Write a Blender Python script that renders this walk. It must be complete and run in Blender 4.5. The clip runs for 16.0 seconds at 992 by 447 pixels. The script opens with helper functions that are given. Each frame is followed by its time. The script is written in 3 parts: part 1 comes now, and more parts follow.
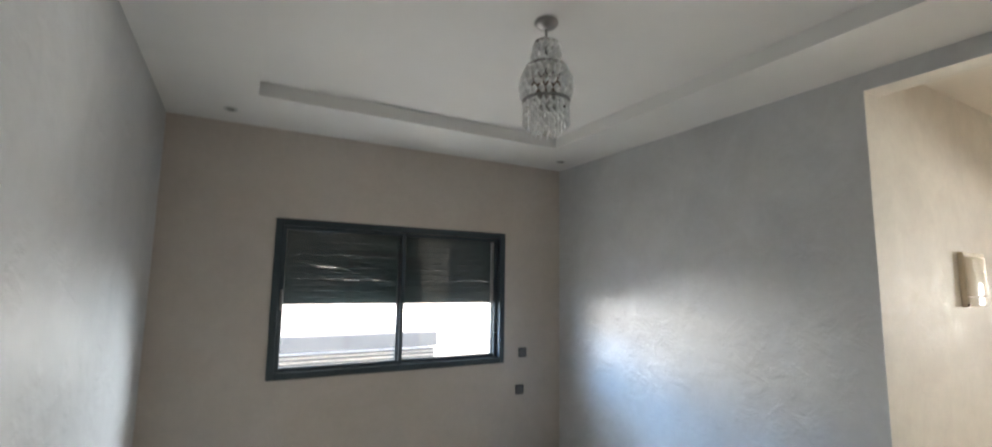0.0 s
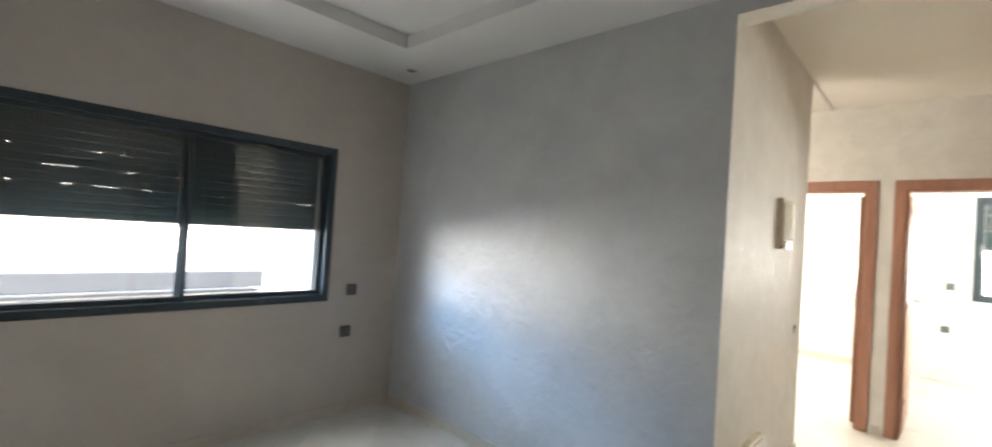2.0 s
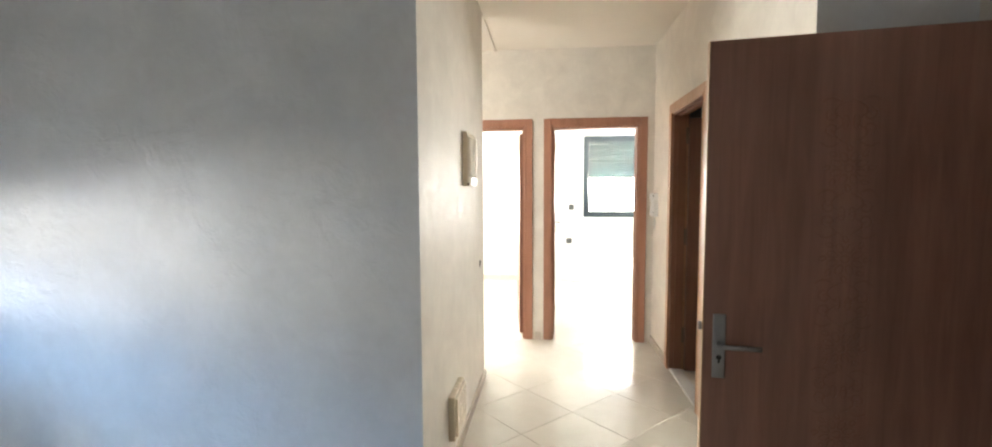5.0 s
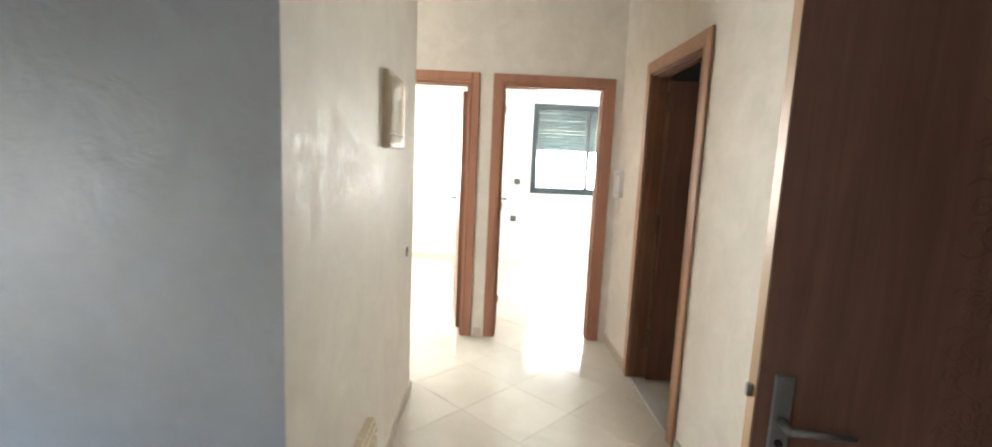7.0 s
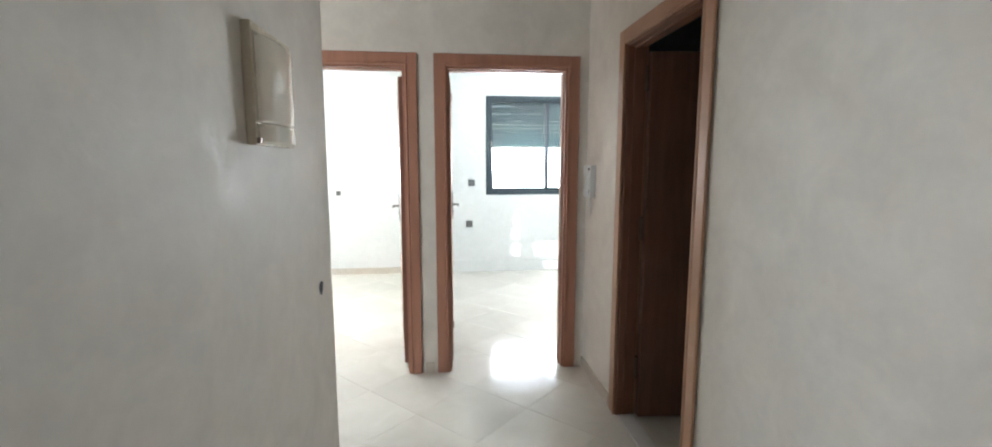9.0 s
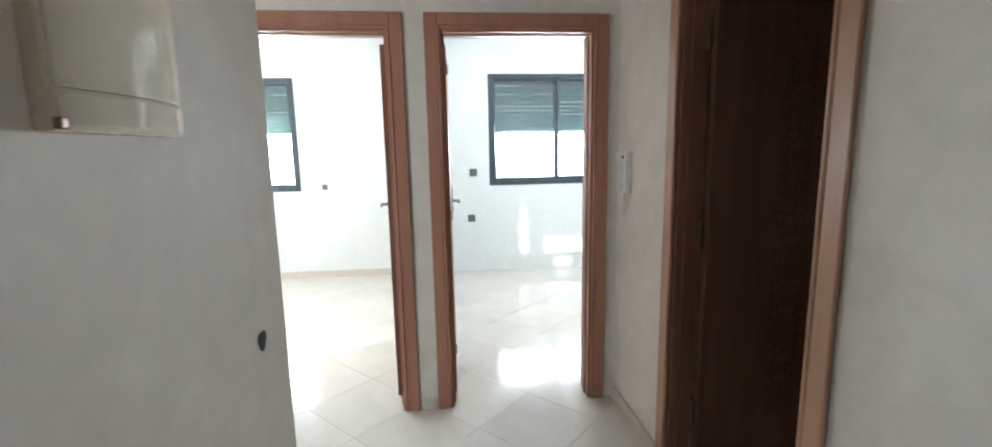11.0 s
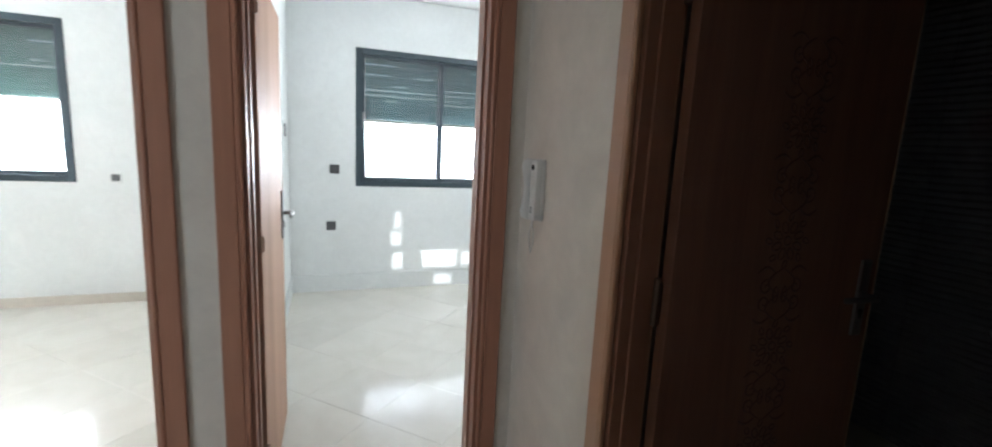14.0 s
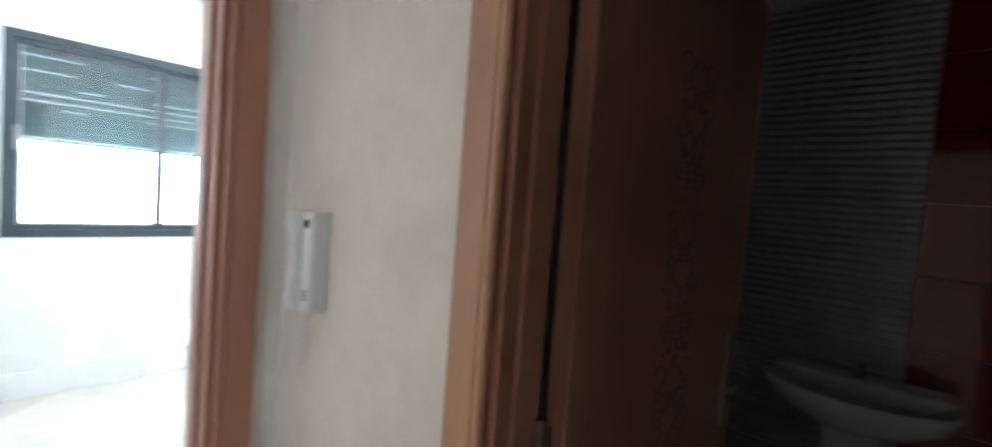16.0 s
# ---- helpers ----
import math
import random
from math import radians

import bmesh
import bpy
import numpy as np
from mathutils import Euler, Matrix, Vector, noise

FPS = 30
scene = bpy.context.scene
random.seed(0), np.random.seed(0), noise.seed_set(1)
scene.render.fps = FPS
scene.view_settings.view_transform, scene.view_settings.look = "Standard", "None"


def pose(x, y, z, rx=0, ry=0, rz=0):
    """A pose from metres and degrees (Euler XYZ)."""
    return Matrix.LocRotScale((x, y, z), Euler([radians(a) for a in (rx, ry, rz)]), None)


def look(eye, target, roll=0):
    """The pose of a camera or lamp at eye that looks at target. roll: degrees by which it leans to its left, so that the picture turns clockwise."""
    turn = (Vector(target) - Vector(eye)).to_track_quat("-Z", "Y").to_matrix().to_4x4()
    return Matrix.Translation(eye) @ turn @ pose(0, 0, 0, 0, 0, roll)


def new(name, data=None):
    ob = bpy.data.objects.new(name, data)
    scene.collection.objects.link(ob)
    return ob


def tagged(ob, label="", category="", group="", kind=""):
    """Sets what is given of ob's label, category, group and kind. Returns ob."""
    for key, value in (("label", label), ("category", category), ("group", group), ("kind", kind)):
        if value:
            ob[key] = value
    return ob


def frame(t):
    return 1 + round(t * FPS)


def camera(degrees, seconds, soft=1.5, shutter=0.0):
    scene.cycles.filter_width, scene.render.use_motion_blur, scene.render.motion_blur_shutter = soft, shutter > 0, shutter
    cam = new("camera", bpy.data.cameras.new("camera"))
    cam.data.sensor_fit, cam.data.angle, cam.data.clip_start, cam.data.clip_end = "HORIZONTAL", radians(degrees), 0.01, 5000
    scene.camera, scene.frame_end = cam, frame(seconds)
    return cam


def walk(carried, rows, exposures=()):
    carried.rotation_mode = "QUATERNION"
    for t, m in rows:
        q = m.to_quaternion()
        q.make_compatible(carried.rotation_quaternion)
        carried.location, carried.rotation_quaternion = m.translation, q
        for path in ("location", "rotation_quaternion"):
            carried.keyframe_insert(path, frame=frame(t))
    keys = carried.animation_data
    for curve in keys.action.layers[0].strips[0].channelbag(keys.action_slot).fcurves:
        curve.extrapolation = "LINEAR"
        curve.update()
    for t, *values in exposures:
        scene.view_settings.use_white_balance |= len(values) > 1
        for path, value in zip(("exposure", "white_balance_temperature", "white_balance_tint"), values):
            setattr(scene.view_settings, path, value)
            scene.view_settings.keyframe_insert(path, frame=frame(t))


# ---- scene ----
cam = camera(92.7, 16.0, soft=1.9, shutter=0.5)
PATH = [
    (0, (-0.161, 0.119, 1.590), (0.787, 1.864, 1.829), 0.9),
    (0.5, (-0.103, 0.295, 1.591), (0.909, 2.018, 1.683), 4.3),
    (1, (-0.050, 0.391, 1.593), (1.093, 2.032, 1.641), 4.1),
    (1.5, (0.088, 0.454, 1.543), (1.368, 1.991, 1.546), 3.2),
    (2, (0.207, 0.520, 1.465), (1.664, 1.889, 1.504), 3.8),
    (2.5, (0.339, 0.606, 1.476), (2.018, 1.690, 1.542), 4.4),
    (3, (0.435, 0.642, 1.483), (2.262, 1.455, 1.511), 3.8),
    (3.5, (0.567, 0.677, 1.479), (2.496, 1.202, 1.468), 2.8),
    (4, (0.607, 0.732, 1.477), (2.581, 1.044, 1.409), 0.3),
    (6.5, (1.339, 0.780, 1.442), (3.321, 0.903, 1.203), 1.1),
    (7, (1.543, 0.812, 1.446), (3.525, 0.774, 1.186), 2.6),
    (7.5, (1.697, 0.813, 1.441), (3.672, 0.635, 1.177), 0.6),
    (8, (1.883, 0.804, 1.423), (3.851, 0.571, 1.152), 0.3),
    (8.5, (2.048, 0.750, 1.428), (4.022, 0.542, 1.178), 0.1),
    (11, (2.821, 0.720, 1.448), (4.786, 0.518, 1.134), -1.1),
    (11.5, (3.006, 0.639, 1.452), (4.980, 0.553, 1.145), 0.6),
    (12, (3.116, 0.582, 1.460), (5.091, 0.485, 1.162), 1.9),
    (12.5, (3.216, 0.540, 1.462), (5.188, 0.414, 1.159), 2.5),
    (13, (3.328, 0.533, 1.458), (5.290, 0.300, 1.149), 3.2),
    (13.5, (3.531, 0.508, 1.449), (5.446, 0.026, 1.130), 2.9),
    (14, (3.680, 0.491, 1.457), (5.534, -0.188, 1.135), 2.9),
    (14.5, (3.844, 0.463, 1.470), (5.660, -0.305, 1.134), 2.3),
    (15, (4.009, 0.396, 1.474), (5.813, -0.418, 1.184), 2.5),
    (15.5, (4.144, 0.326, 1.482), (5.835, -0.720, 1.265), 3.3),
    (16, (4.229, 0.267, 1.470), (5.586, -1.199, 1.370), 4.3),
]
EXPOSURES = [(0.0, 2.02, 6550, 9), (1.0, 2.15, 6600, 9), (2.0, 1.92, 6600, 9), (3.0, 1.95, 6550, 9), (4.0, 2.2, 6550, 9), (7.0, 1.87, 6400, 8), (8.0, 1.65, 6000, 7), (8.5, 1.25, 5750, 7), (11.0, 1.06, 5500, 6), (12.5, 0.92, 5400, 5), (13.3, 0.73, 5400, 6), (14.0, 0.5, 5500, 7), (15.0, 0.48, 5700, 8), (15.5, 1.2, 5550, 7), (16.0, 1.4, 5350, 7)]
walk(cam, [(t, look(eye, target, roll)) for t, eye, target, roll in PATH], EXPOSURES)

# ---- world, sun, daylight in the windows, added fill lamps ----
world = bpy.data.worlds.new("daylight")
scene.world = world
world.use_nodes = True
wn = world.node_tree.nodes
sky = wn.new("ShaderNodeTexSky")
sky.sky_type = "NISHITA"
sky.sun_disc = False
SUN_ELEVATION, SUN_HEADING = 23.5, 231.3
sky.sun_elevation, sky.sun_rotation = radians(SUN_ELEVATION), radians(SUN_HEADING)
sky.air_density, sky.dust_density = 1.0, 4.0
wn["Background"].inputs["Strength"].default_value = 0.15
world.node_tree.links.new(sky.outputs["Color"], wn["Background"].inputs["Color"])

sun_data = bpy.data.lights.new("sun", "SUN")
sun_data.energy, sun_data.angle, sun_data.color = 3.0, radians(0.5), (1.0, 0.94, 0.85)
sun = new("sun", sun_data)
SUN_FROM = Vector((-0.8, -0.64, 0.4455))
sun.matrix_basis = look(tuple(SUN_FROM * 30), (0, 0, 0))


def window_light(name, eye, target, wide, high, power, colour, spread=180):
    data = bpy.data.lights.new(name, "AREA")
    data.shape, data.size, data.size_y = "RECTANGLE", wide, high
    data.energy, data.color, data.spread = power, colour, radians(spread)
    ob = new(name, data)
    ob.matrix_basis = look(eye, target)
    return ob


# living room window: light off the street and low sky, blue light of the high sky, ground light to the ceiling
# aimed area lamps stand in for this daylight, shaped to the wall glow
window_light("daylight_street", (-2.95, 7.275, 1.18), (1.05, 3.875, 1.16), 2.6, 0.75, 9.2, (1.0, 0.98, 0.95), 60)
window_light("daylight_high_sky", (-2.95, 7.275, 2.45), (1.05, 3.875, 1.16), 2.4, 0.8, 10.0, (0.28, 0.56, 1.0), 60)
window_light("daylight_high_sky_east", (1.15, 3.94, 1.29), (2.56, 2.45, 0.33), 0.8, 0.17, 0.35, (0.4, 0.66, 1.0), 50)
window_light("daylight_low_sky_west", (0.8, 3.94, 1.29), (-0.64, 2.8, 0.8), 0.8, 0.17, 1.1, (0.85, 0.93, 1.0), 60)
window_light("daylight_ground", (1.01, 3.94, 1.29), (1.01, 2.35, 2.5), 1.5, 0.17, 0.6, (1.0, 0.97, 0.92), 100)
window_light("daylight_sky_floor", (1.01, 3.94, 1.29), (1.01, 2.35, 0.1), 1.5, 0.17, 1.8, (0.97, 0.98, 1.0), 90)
# the two rooms at the corridor's end
window_light("daylight_bedroom", (8.55, -0.585, 1.37), (5, -0.585, 3.4), 1.4, 0.6, 41, (1.0, 0.98, 0.93), 125)
window_light("daylight_side_room", (8.54, 3.13, 1.37), (5, 3.13, 2.6), 1.4, 0.6, 80, (1.0, 0.97, 0.9), 140)
# added fill lamp, out of view, brightens the bedroom's window wall
window_light("bedroom_fill", (5.42, -3.0, 2.12), (8.353, -0.9, 1.5), 1.1, 0.85, 22, (1.0, 0.98, 0.95))
# added fill lamp in an unseen hall opening, brightens the corridor
window_light("hall_fill", (3.5, 3.03, 1.5), (4.6, 0.6, 0.9), 1.1, 1.1, 12.3, (1.0, 0.96, 0.91))

# ---- materials ----


def material(name, rough=0.5, metal=0.0, spec=0.5):
    m = bpy.data.materials.new(name)
    m.use_nodes = True
    b = m.node_tree.nodes["Principled BSDF"]
    b.inputs["Roughness"].default_value = rough
    b.inputs["Metallic"].default_value = metal
    b.inputs["Specular IOR Level"].default_value = spec
    return m, m.node_tree.nodes, m.node_tree.links, b


def coords(nodes, links, scale=(1, 1, 1), turn=(0, 0, 0)):
    geo = nodes.new("ShaderNodeNewGeometry")
    mp = nodes.new("ShaderNodeMapping")
    mp.inputs["Scale"].default_value = scale
    mp.inputs["Rotation"].default_value = turn
    links.new(geo.outputs["Position"], mp.inputs["Vector"])
    return mp.outputs["Vector"]


def noise_tex(nodes, links, vec, scale, detail=4.0, rough=0.55, distort=0.0):
    n = nodes.new("ShaderNodeTexNoise")
    n.inputs["Scale"].default_value = scale
    n.inputs["Detail"].default_value = detail
    n.inputs["Roughness"].default_value = rough
    n.inputs["Distortion"].default_value = distort
    links.new(vec, n.inputs["Vector"])
    return n.outputs["Fac"]


def ramp(nodes, links, fac, stops):
    r = nodes.new("ShaderNodeValToRGB")
    e = r.color_ramp.elements
    e[0].position, e[0].color = stops[0][0], (*stops[0][1], 1)
    e[1].position, e[1].color = stops[-1][0], (*stops[-1][1], 1)
    for p, c in stops[1:-1]:
        x = e.new(p)
        x.color = (*c, 1)
    links.new(fac, r.inputs["Fac"])
    return r.outputs["Color"]


def mix(nodes, links, fac, a, b, kind="MIX"):
    n = nodes.new("ShaderNodeMix")
    n.data_type, n.blend_type = "RGBA", kind
    for value, socket in ((fac, n.inputs[0]), (a, n.inputs[6]), (b, n.inputs[7])):
        if isinstance(value, (int, float)):
            socket.default_value = value
        elif isinstance(value, tuple):
            socket.default_value = (*value, 1)
        else:
            links.new(value, socket)
    return n.outputs[2]


def bump(nodes, links, b, height, strength, distance=0.01, normal=None):
    n = nodes.new("ShaderNodeBump")
    n.inputs["Strength"].default_value = strength
    n.inputs["Distance"].default_value = distance
    links.new(height, n.inputs["Height"])
    if normal is not None:
        links.new(normal, n.inputs["Normal"])
    links.new(n.outputs["Normal"], b.inputs["Normal"])
    return n.outputs["Normal"]


def scaled(nodes, links, value, low, high, lo_in=0.3, hi_in=0.7):
    n = nodes.new("ShaderNodeMapRange")
    n.inputs["From Min"].default_value, n.inputs["From Max"].default_value = lo_in, hi_in
    n.inputs["To Min"].default_value, n.inputs["To Max"].default_value = low, high
    links.new(value, n.inputs["Value"])
    return n.outputs["Result"]


def pearl_plaster(name, low, high, rough=(0.32, 0.5), relief=0.25, metal=0.0, spec=0.5, patch=1.7, flakes=0.0):
    """Trowelled satin plaster: cloudy patches, trowel marks, uneven gloss."""
    m, n, l, b = material(name, 0.4, metal, spec)
    v = coords(n, l)
    cloud = noise_tex(n, l, v, patch, 5, 0.6, 0.6)
    fine = noise_tex(n, l, v, 14, 5, 0.6, 1.2)
    base = ramp(n, l, cloud, [(0.32, low), (0.68, high)])
    speck = ramp(n, l, fine, [(0.3, (0.94, 0.94, 0.94)), (0.7, (1.0, 1.0, 1.0))])
    l.new(mix(n, l, 1.0, base, speck, "MULTIPLY"), b.inputs["Base Color"])
    l.new(scaled(n, l, fine, rough[0], rough[1]), b.inputs["Roughness"])
    marks = noise_tex(n, l, coords(n, l, (1, 1, 1.1)), 5, 4, 0.55, 0.7)
    first = bump(n, l, b, marks, relief, 0.012)
    if flakes:
        flat = noise_tex(n, l, coords(n, l, (1, 1, 1.15)), 5.5, 6, 0.6, 0.5)
        first = bump(n, l, b, scaled(n, l, flat, 0.0, 1.0, 0.48, 0.66), flakes, 0.005, first)
    bump(n, l, b, noise_tex(n, l, v, 2.6, 2, 0.5, 0.3), relief * 0.7, 0.03, first)
    return m


def plain_paint(name, low, high, rough=0.6, relief=0.08):
    m, n, l, b = material(name, rough)
    v = coords(n, l)
    base = ramp(n, l, noise_tex(n, l, v, 1.3, 4), [(0.3, low), (0.7, high)])
    l.new(base, b.inputs["Base Color"])
    bump(n, l, b, noise_tex(n, l, v, 60, 3), relief, 0.004)
    return m


def wood(name, low, high, rough=0.35, along="Z", spec=0.5, relief=0.12):
    m, n, l, b = material(name, rough, 0.0, spec)
    s = {"Z": (14, 14, 0.9), "X": (0.9, 14, 14), "Y": (14, 0.9, 14)}[along]
    v = coords(n, l, s)
    grain = noise_tex(n, l, v, 2.2, 7, 0.65, 0.8)
    broad = noise_tex(n, l, coords(n, l, (5, 5, 0.35)), 1.4, 3, 0.5, 0.6)
    base = ramp(n, l, grain, [(0.28, low), (0.5, tuple((a + c) / 2 for a, c in zip(low, high))), (0.74, high)])
    tone = ramp(n, l, broad, [(0.3, (0.78, 0.76, 0.74)), (0.7, (1.0, 1.0, 1.0))])
    l.new(mix(n, l, 1.0, base, tone, "MULTIPLY"), b.inputs["Base Color"])
    l.new(scaled(n, l, grain, rough - 0.05, rough + 0.12), b.inputs["Roughness"])
    bump(n, l, b, grain, relief, 0.003)
    return m


def simple(name, colour, rough=0.4, metal=0.0, spec=0.5, wear=0.12):
    m, n, l, b = material(name, rough, metal, spec)
    v = coords(n, l)
    dark = tuple(c * (1 - wear) for c in colour)
    l.new(ramp(n, l, noise_tex(n, l, v, 22, 4), [(0.3, dark), (0.7, colour)]), b.inputs["Base Color"])
    l.new(scaled(n, l, noise_tex(n, l, v, 60, 3), rough * 0.85, min(1, rough * 1.2)), b.inputs["Roughness"])
    return m


M_TAUPE = pearl_plaster("taupe_plaster", (0.55, 0.495, 0.44), (0.61, 0.55, 0.495), (0.5, 0.65), 0.06)
M_PEARL = pearl_plaster("pearl_grey_plaster", (0.525, 0.53, 0.535), (0.60, 0.604, 0.608), (0.35, 0.54), 0.5, 0.0, 0.5, 2.4, 0.5)
M_CREAM = pearl_plaster("cream_plaster", (0.73, 0.685, 0.615), (0.82, 0.775, 0.70), (0.5, 0.75), 0.16, 0.0, 0.26, 4.5, 0.16)
M_WHITE_WALL = pearl_plaster("white_wall_paint", (0.78, 0.79, 0.77), (0.83, 0.84, 0.82), (0.3, 0.42), 0.006)
M_CEILING = plain_paint("white_ceiling_paint", (0.75, 0.745, 0.73), (0.80, 0.795, 0.78))
M_CEIL_CREAM = plain_paint("cream_ceiling_paint", (0.78, 0.73, 0.65), (0.83, 0.78, 0.70))
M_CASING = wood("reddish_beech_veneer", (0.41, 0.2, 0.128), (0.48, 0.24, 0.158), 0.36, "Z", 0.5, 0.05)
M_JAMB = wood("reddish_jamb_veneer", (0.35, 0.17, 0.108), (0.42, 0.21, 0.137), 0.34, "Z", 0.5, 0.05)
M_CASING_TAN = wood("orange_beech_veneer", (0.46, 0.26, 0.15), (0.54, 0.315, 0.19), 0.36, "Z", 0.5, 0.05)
# bathroom jamb: redder than the casing, and darkened with shade in its colour
M_JAMB_SHADED = wood("shaded_beech_jamb_veneer", (0.26, 0.12, 0.075), (0.33, 0.16, 0.1), 0.34, "Z", 0.5, 0.05)
M_LEAF = wood("brown_door_veneer", (0.19, 0.086, 0.055), (0.285, 0.138, 0.092), 0.38)
# bedroom leaf: brown veneer made paler, window light put into its colour
M_LEAF_LIT = wood("lit_brown_veneer", (0.46, 0.285, 0.195), (0.53, 0.345, 0.25), 0.55, "Z", 0.12, 0.015)
M_EDGE = wood("pale_beech_edge", (0.42, 0.26, 0.14), (0.54, 0.35, 0.2), 0.4)
M_CARVE = wood("dark_carved_veneer", (0.1, 0.042, 0.025), (0.16, 0.068, 0.04), 0.4)
# carving on the wide open door: closer to the leaf tone
M_CARVE_FAINT = wood("faint_carved_veneer", (0.165, 0.068, 0.04), (0.255, 0.112, 0.067), 0.4)
M_ALU = simple("anthracite_aluminium", (0.045, 0.064, 0.077), 0.42, 0.15)
M_GUIDE = simple("pale_aluminium_guide", (0.55, 0.56, 0.56), 0.4, 0.4)
M_HINGE = simple("dull_steel_hinge", (0.22, 0.165, 0.13), 0.42, 0.9)
M_HINGE_PALE = simple("pale_brass_hinge", (0.5, 0.37, 0.29), 0.4, 0.4)
M_SHUTTER = simple("slate_shutter_slat", (0.075, 0.115, 0.125), 0.5, 0.2)
M_SHUTTER_ROOM = simple("grey_green_shutter_slat", (0.018, 0.062, 0.068), 0.5, 0.1)
# side room slats: green tone made paler, backlight put into the colour
M_SHUTTER_BACKLIT = simple("green_shutter_slat", (0.035, 0.1, 0.085), 0.5, 0.1)
M_STEEL = simple("brushed_steel", (0.34, 0.335, 0.335), 0.42, 1.0)
M_PLASTIC = simple("white_plastic", (0.78, 0.78, 0.76), 0.3, wear=0.04)
M_CREAM_PLASTIC = simple("cream_plastic", (0.78, 0.69, 0.53), 0.25, wear=0.06)
M_COVER = simple("glossy_cream_cover", (0.82, 0.76, 0.64), 0.07, wear=0.05)
M_SOCKET = simple("dark_grey_socket_plastic", (0.095, 0.095, 0.098), 0.4)
M_SOCKET_IN = simple("black_socket_plastic", (0.14, 0.14, 0.14), 0.45)
M_CERAMIC = simple("white_ceramic", (0.64, 0.64, 0.62), 0.12, wear=0.03)
M_GROUT = plain_paint("pale_grout", (0.64, 0.61, 0.55), (0.70, 0.67, 0.61), 0.8)
M_SKIRT = simple("beige_skirting_tile", (0.66, 0.6, 0.515), 0.22, wear=0.08)
M_GLASS_DULL = simple("dull_lens_glass", (0.30, 0.30, 0.29), 0.15)
# near-black for a dark button and for shade drawn inside holes
M_HOLE = simple("hole_shade_and_button_black", (0.02, 0.019, 0.018), 0.9)
M_RED = simple("red_glazed_tile", (0.19, 0.006, 0.01), 0.12, wear=0.15)
M_GREY_TILE = simple("grey_glazed_tile", (0.44, 0.44, 0.43), 0.16, wear=0.12)
M_FACADE = plain_paint("pale_render", (0.62, 0.63, 0.65), (0.72, 0.73, 0.75), 0.85)
M_WHITE_RENDER = plain_paint("white_render", (0.80, 0.81, 0.83), (0.86, 0.87, 0.88), 0.85)
M_FACADE_DARK = plain_paint("blue_grey_render", (0.085, 0.105, 0.14), (0.11, 0.13, 0.165), 0.85)
M_LOUVRE = simple("grey_louvre_paint", (0.12, 0.14, 0.17), 0.5, wear=0.05)
M_GROUND = plain_paint("dusty_ground", (0.20, 0.18, 0.15), (0.30, 0.27, 0.23), 0.95)


def tile_material():
    m, n, l, b = material("cream_floor_tile", 0.1, 0.0, 0.55)
    v = coords(n, l)
    info = n.new("ShaderNodeObjectInfo")
    cloud = noise_tex(n, l, v, 3.2, 6, 0.62, 0.9)
    base = ramp(n, l, cloud, [(0.3, (0.68, 0.645, 0.565)), (0.7, (0.755, 0.72, 0.645))])
    tone = ramp(n, l, info.outputs["Random"], [(0.0, (0.93, 0.93, 0.93)), (1.0, (1.0, 1.0, 1.0))])
    l.new(mix(n, l, 1.0, base, tone, "MULTIPLY"), b.inputs["Base Color"])
    l.new(scaled(n, l, noise_tex(n, l, v, 7, 5, 0.6), 0.08, 0.17), b.inputs["Roughness"])
    bump(n, l, b, noise_tex(n, l, v, 5, 2), 0.04, 0.01)
    return m


def wave_tile():
    m, n, l, b = material("grey_wave_tile", 0.1)
    v = coords(n, l)
    l.new(ramp(n, l, noise_tex(n, l, v, 9, 4), [(0.3, (0.34, 0.34, 0.34)), (0.7, (0.41, 0.41, 0.405))]), b.inputs["Base Color"])
    w = n.new("ShaderNodeTexWave")
    w.bands_direction = "Z"
    w.inputs["Scale"].default_value = 9.0
    w.inputs["Distortion"].default_value = 1.6
    w.inputs["Detail Scale"].default_value = 0.6
    l.new(v, w.inputs["Vector"])
    bump(n, l, b, w.outputs["Fac"], 0.8, 0.014)
    return m


M_WAVE = wave_tile()
M_TILE = tile_material()


def glass_material(name, colour=(1, 1, 1), rough=0.0):
    m, n, l, b = material(name, rough)
    b.inputs["Base Color"].default_value = (*colour, 1)
    b.inputs["Transmission Weight"].default_value = 1.0
    b.inputs["IOR"].default_value = 1.45
    return m


M_GLASS = glass_material("window_glass")
M_CRYSTAL = glass_material("cut_crystal", (0.97, 0.98, 0.98), 0.3)

# ---- building blocks ----


def quad_box(bm, x0, x1, y0, y1, z0, z1, mat=0):
    v = [bm.verts.new(p) for p in ((x0, y0, z0), (x1, y0, z0), (x1, y1, z0), (x0, y1, z0), (x0, y0, z1), (x1, y0, z1), (x1, y1, z1), (x0, y1, z1))]
    for f in ((0, 3, 2, 1), (4, 5, 6, 7), (0, 1, 5, 4), (1, 2, 6, 5), (2, 3, 7, 6), (3, 0, 4, 7)):
        bm.faces.new([v[i] for i in f]).material_index = mat


def box(x0, x1, y0, y1, z0, z1, bevel=0.0, segments=1):
    bm = bmesh.new()
    quad_box(bm, min(x0, x1), max(x0, x1), min(y0, y1), max(y0, y1), min(z0, z1), max(z0, z1))
    if bevel:
        bmesh.ops.bevel(bm, geom=bm.edges[:], offset=bevel, segments=segments, affect="EDGES", profile=0.6)
    return bm


def merged(*parts):
    bm = bmesh.new()
    for p in parts:
        me = bpy.data.meshes.new("piece")
        p.to_mesh(me)
        p.free()
        bm.from_mesh(me)
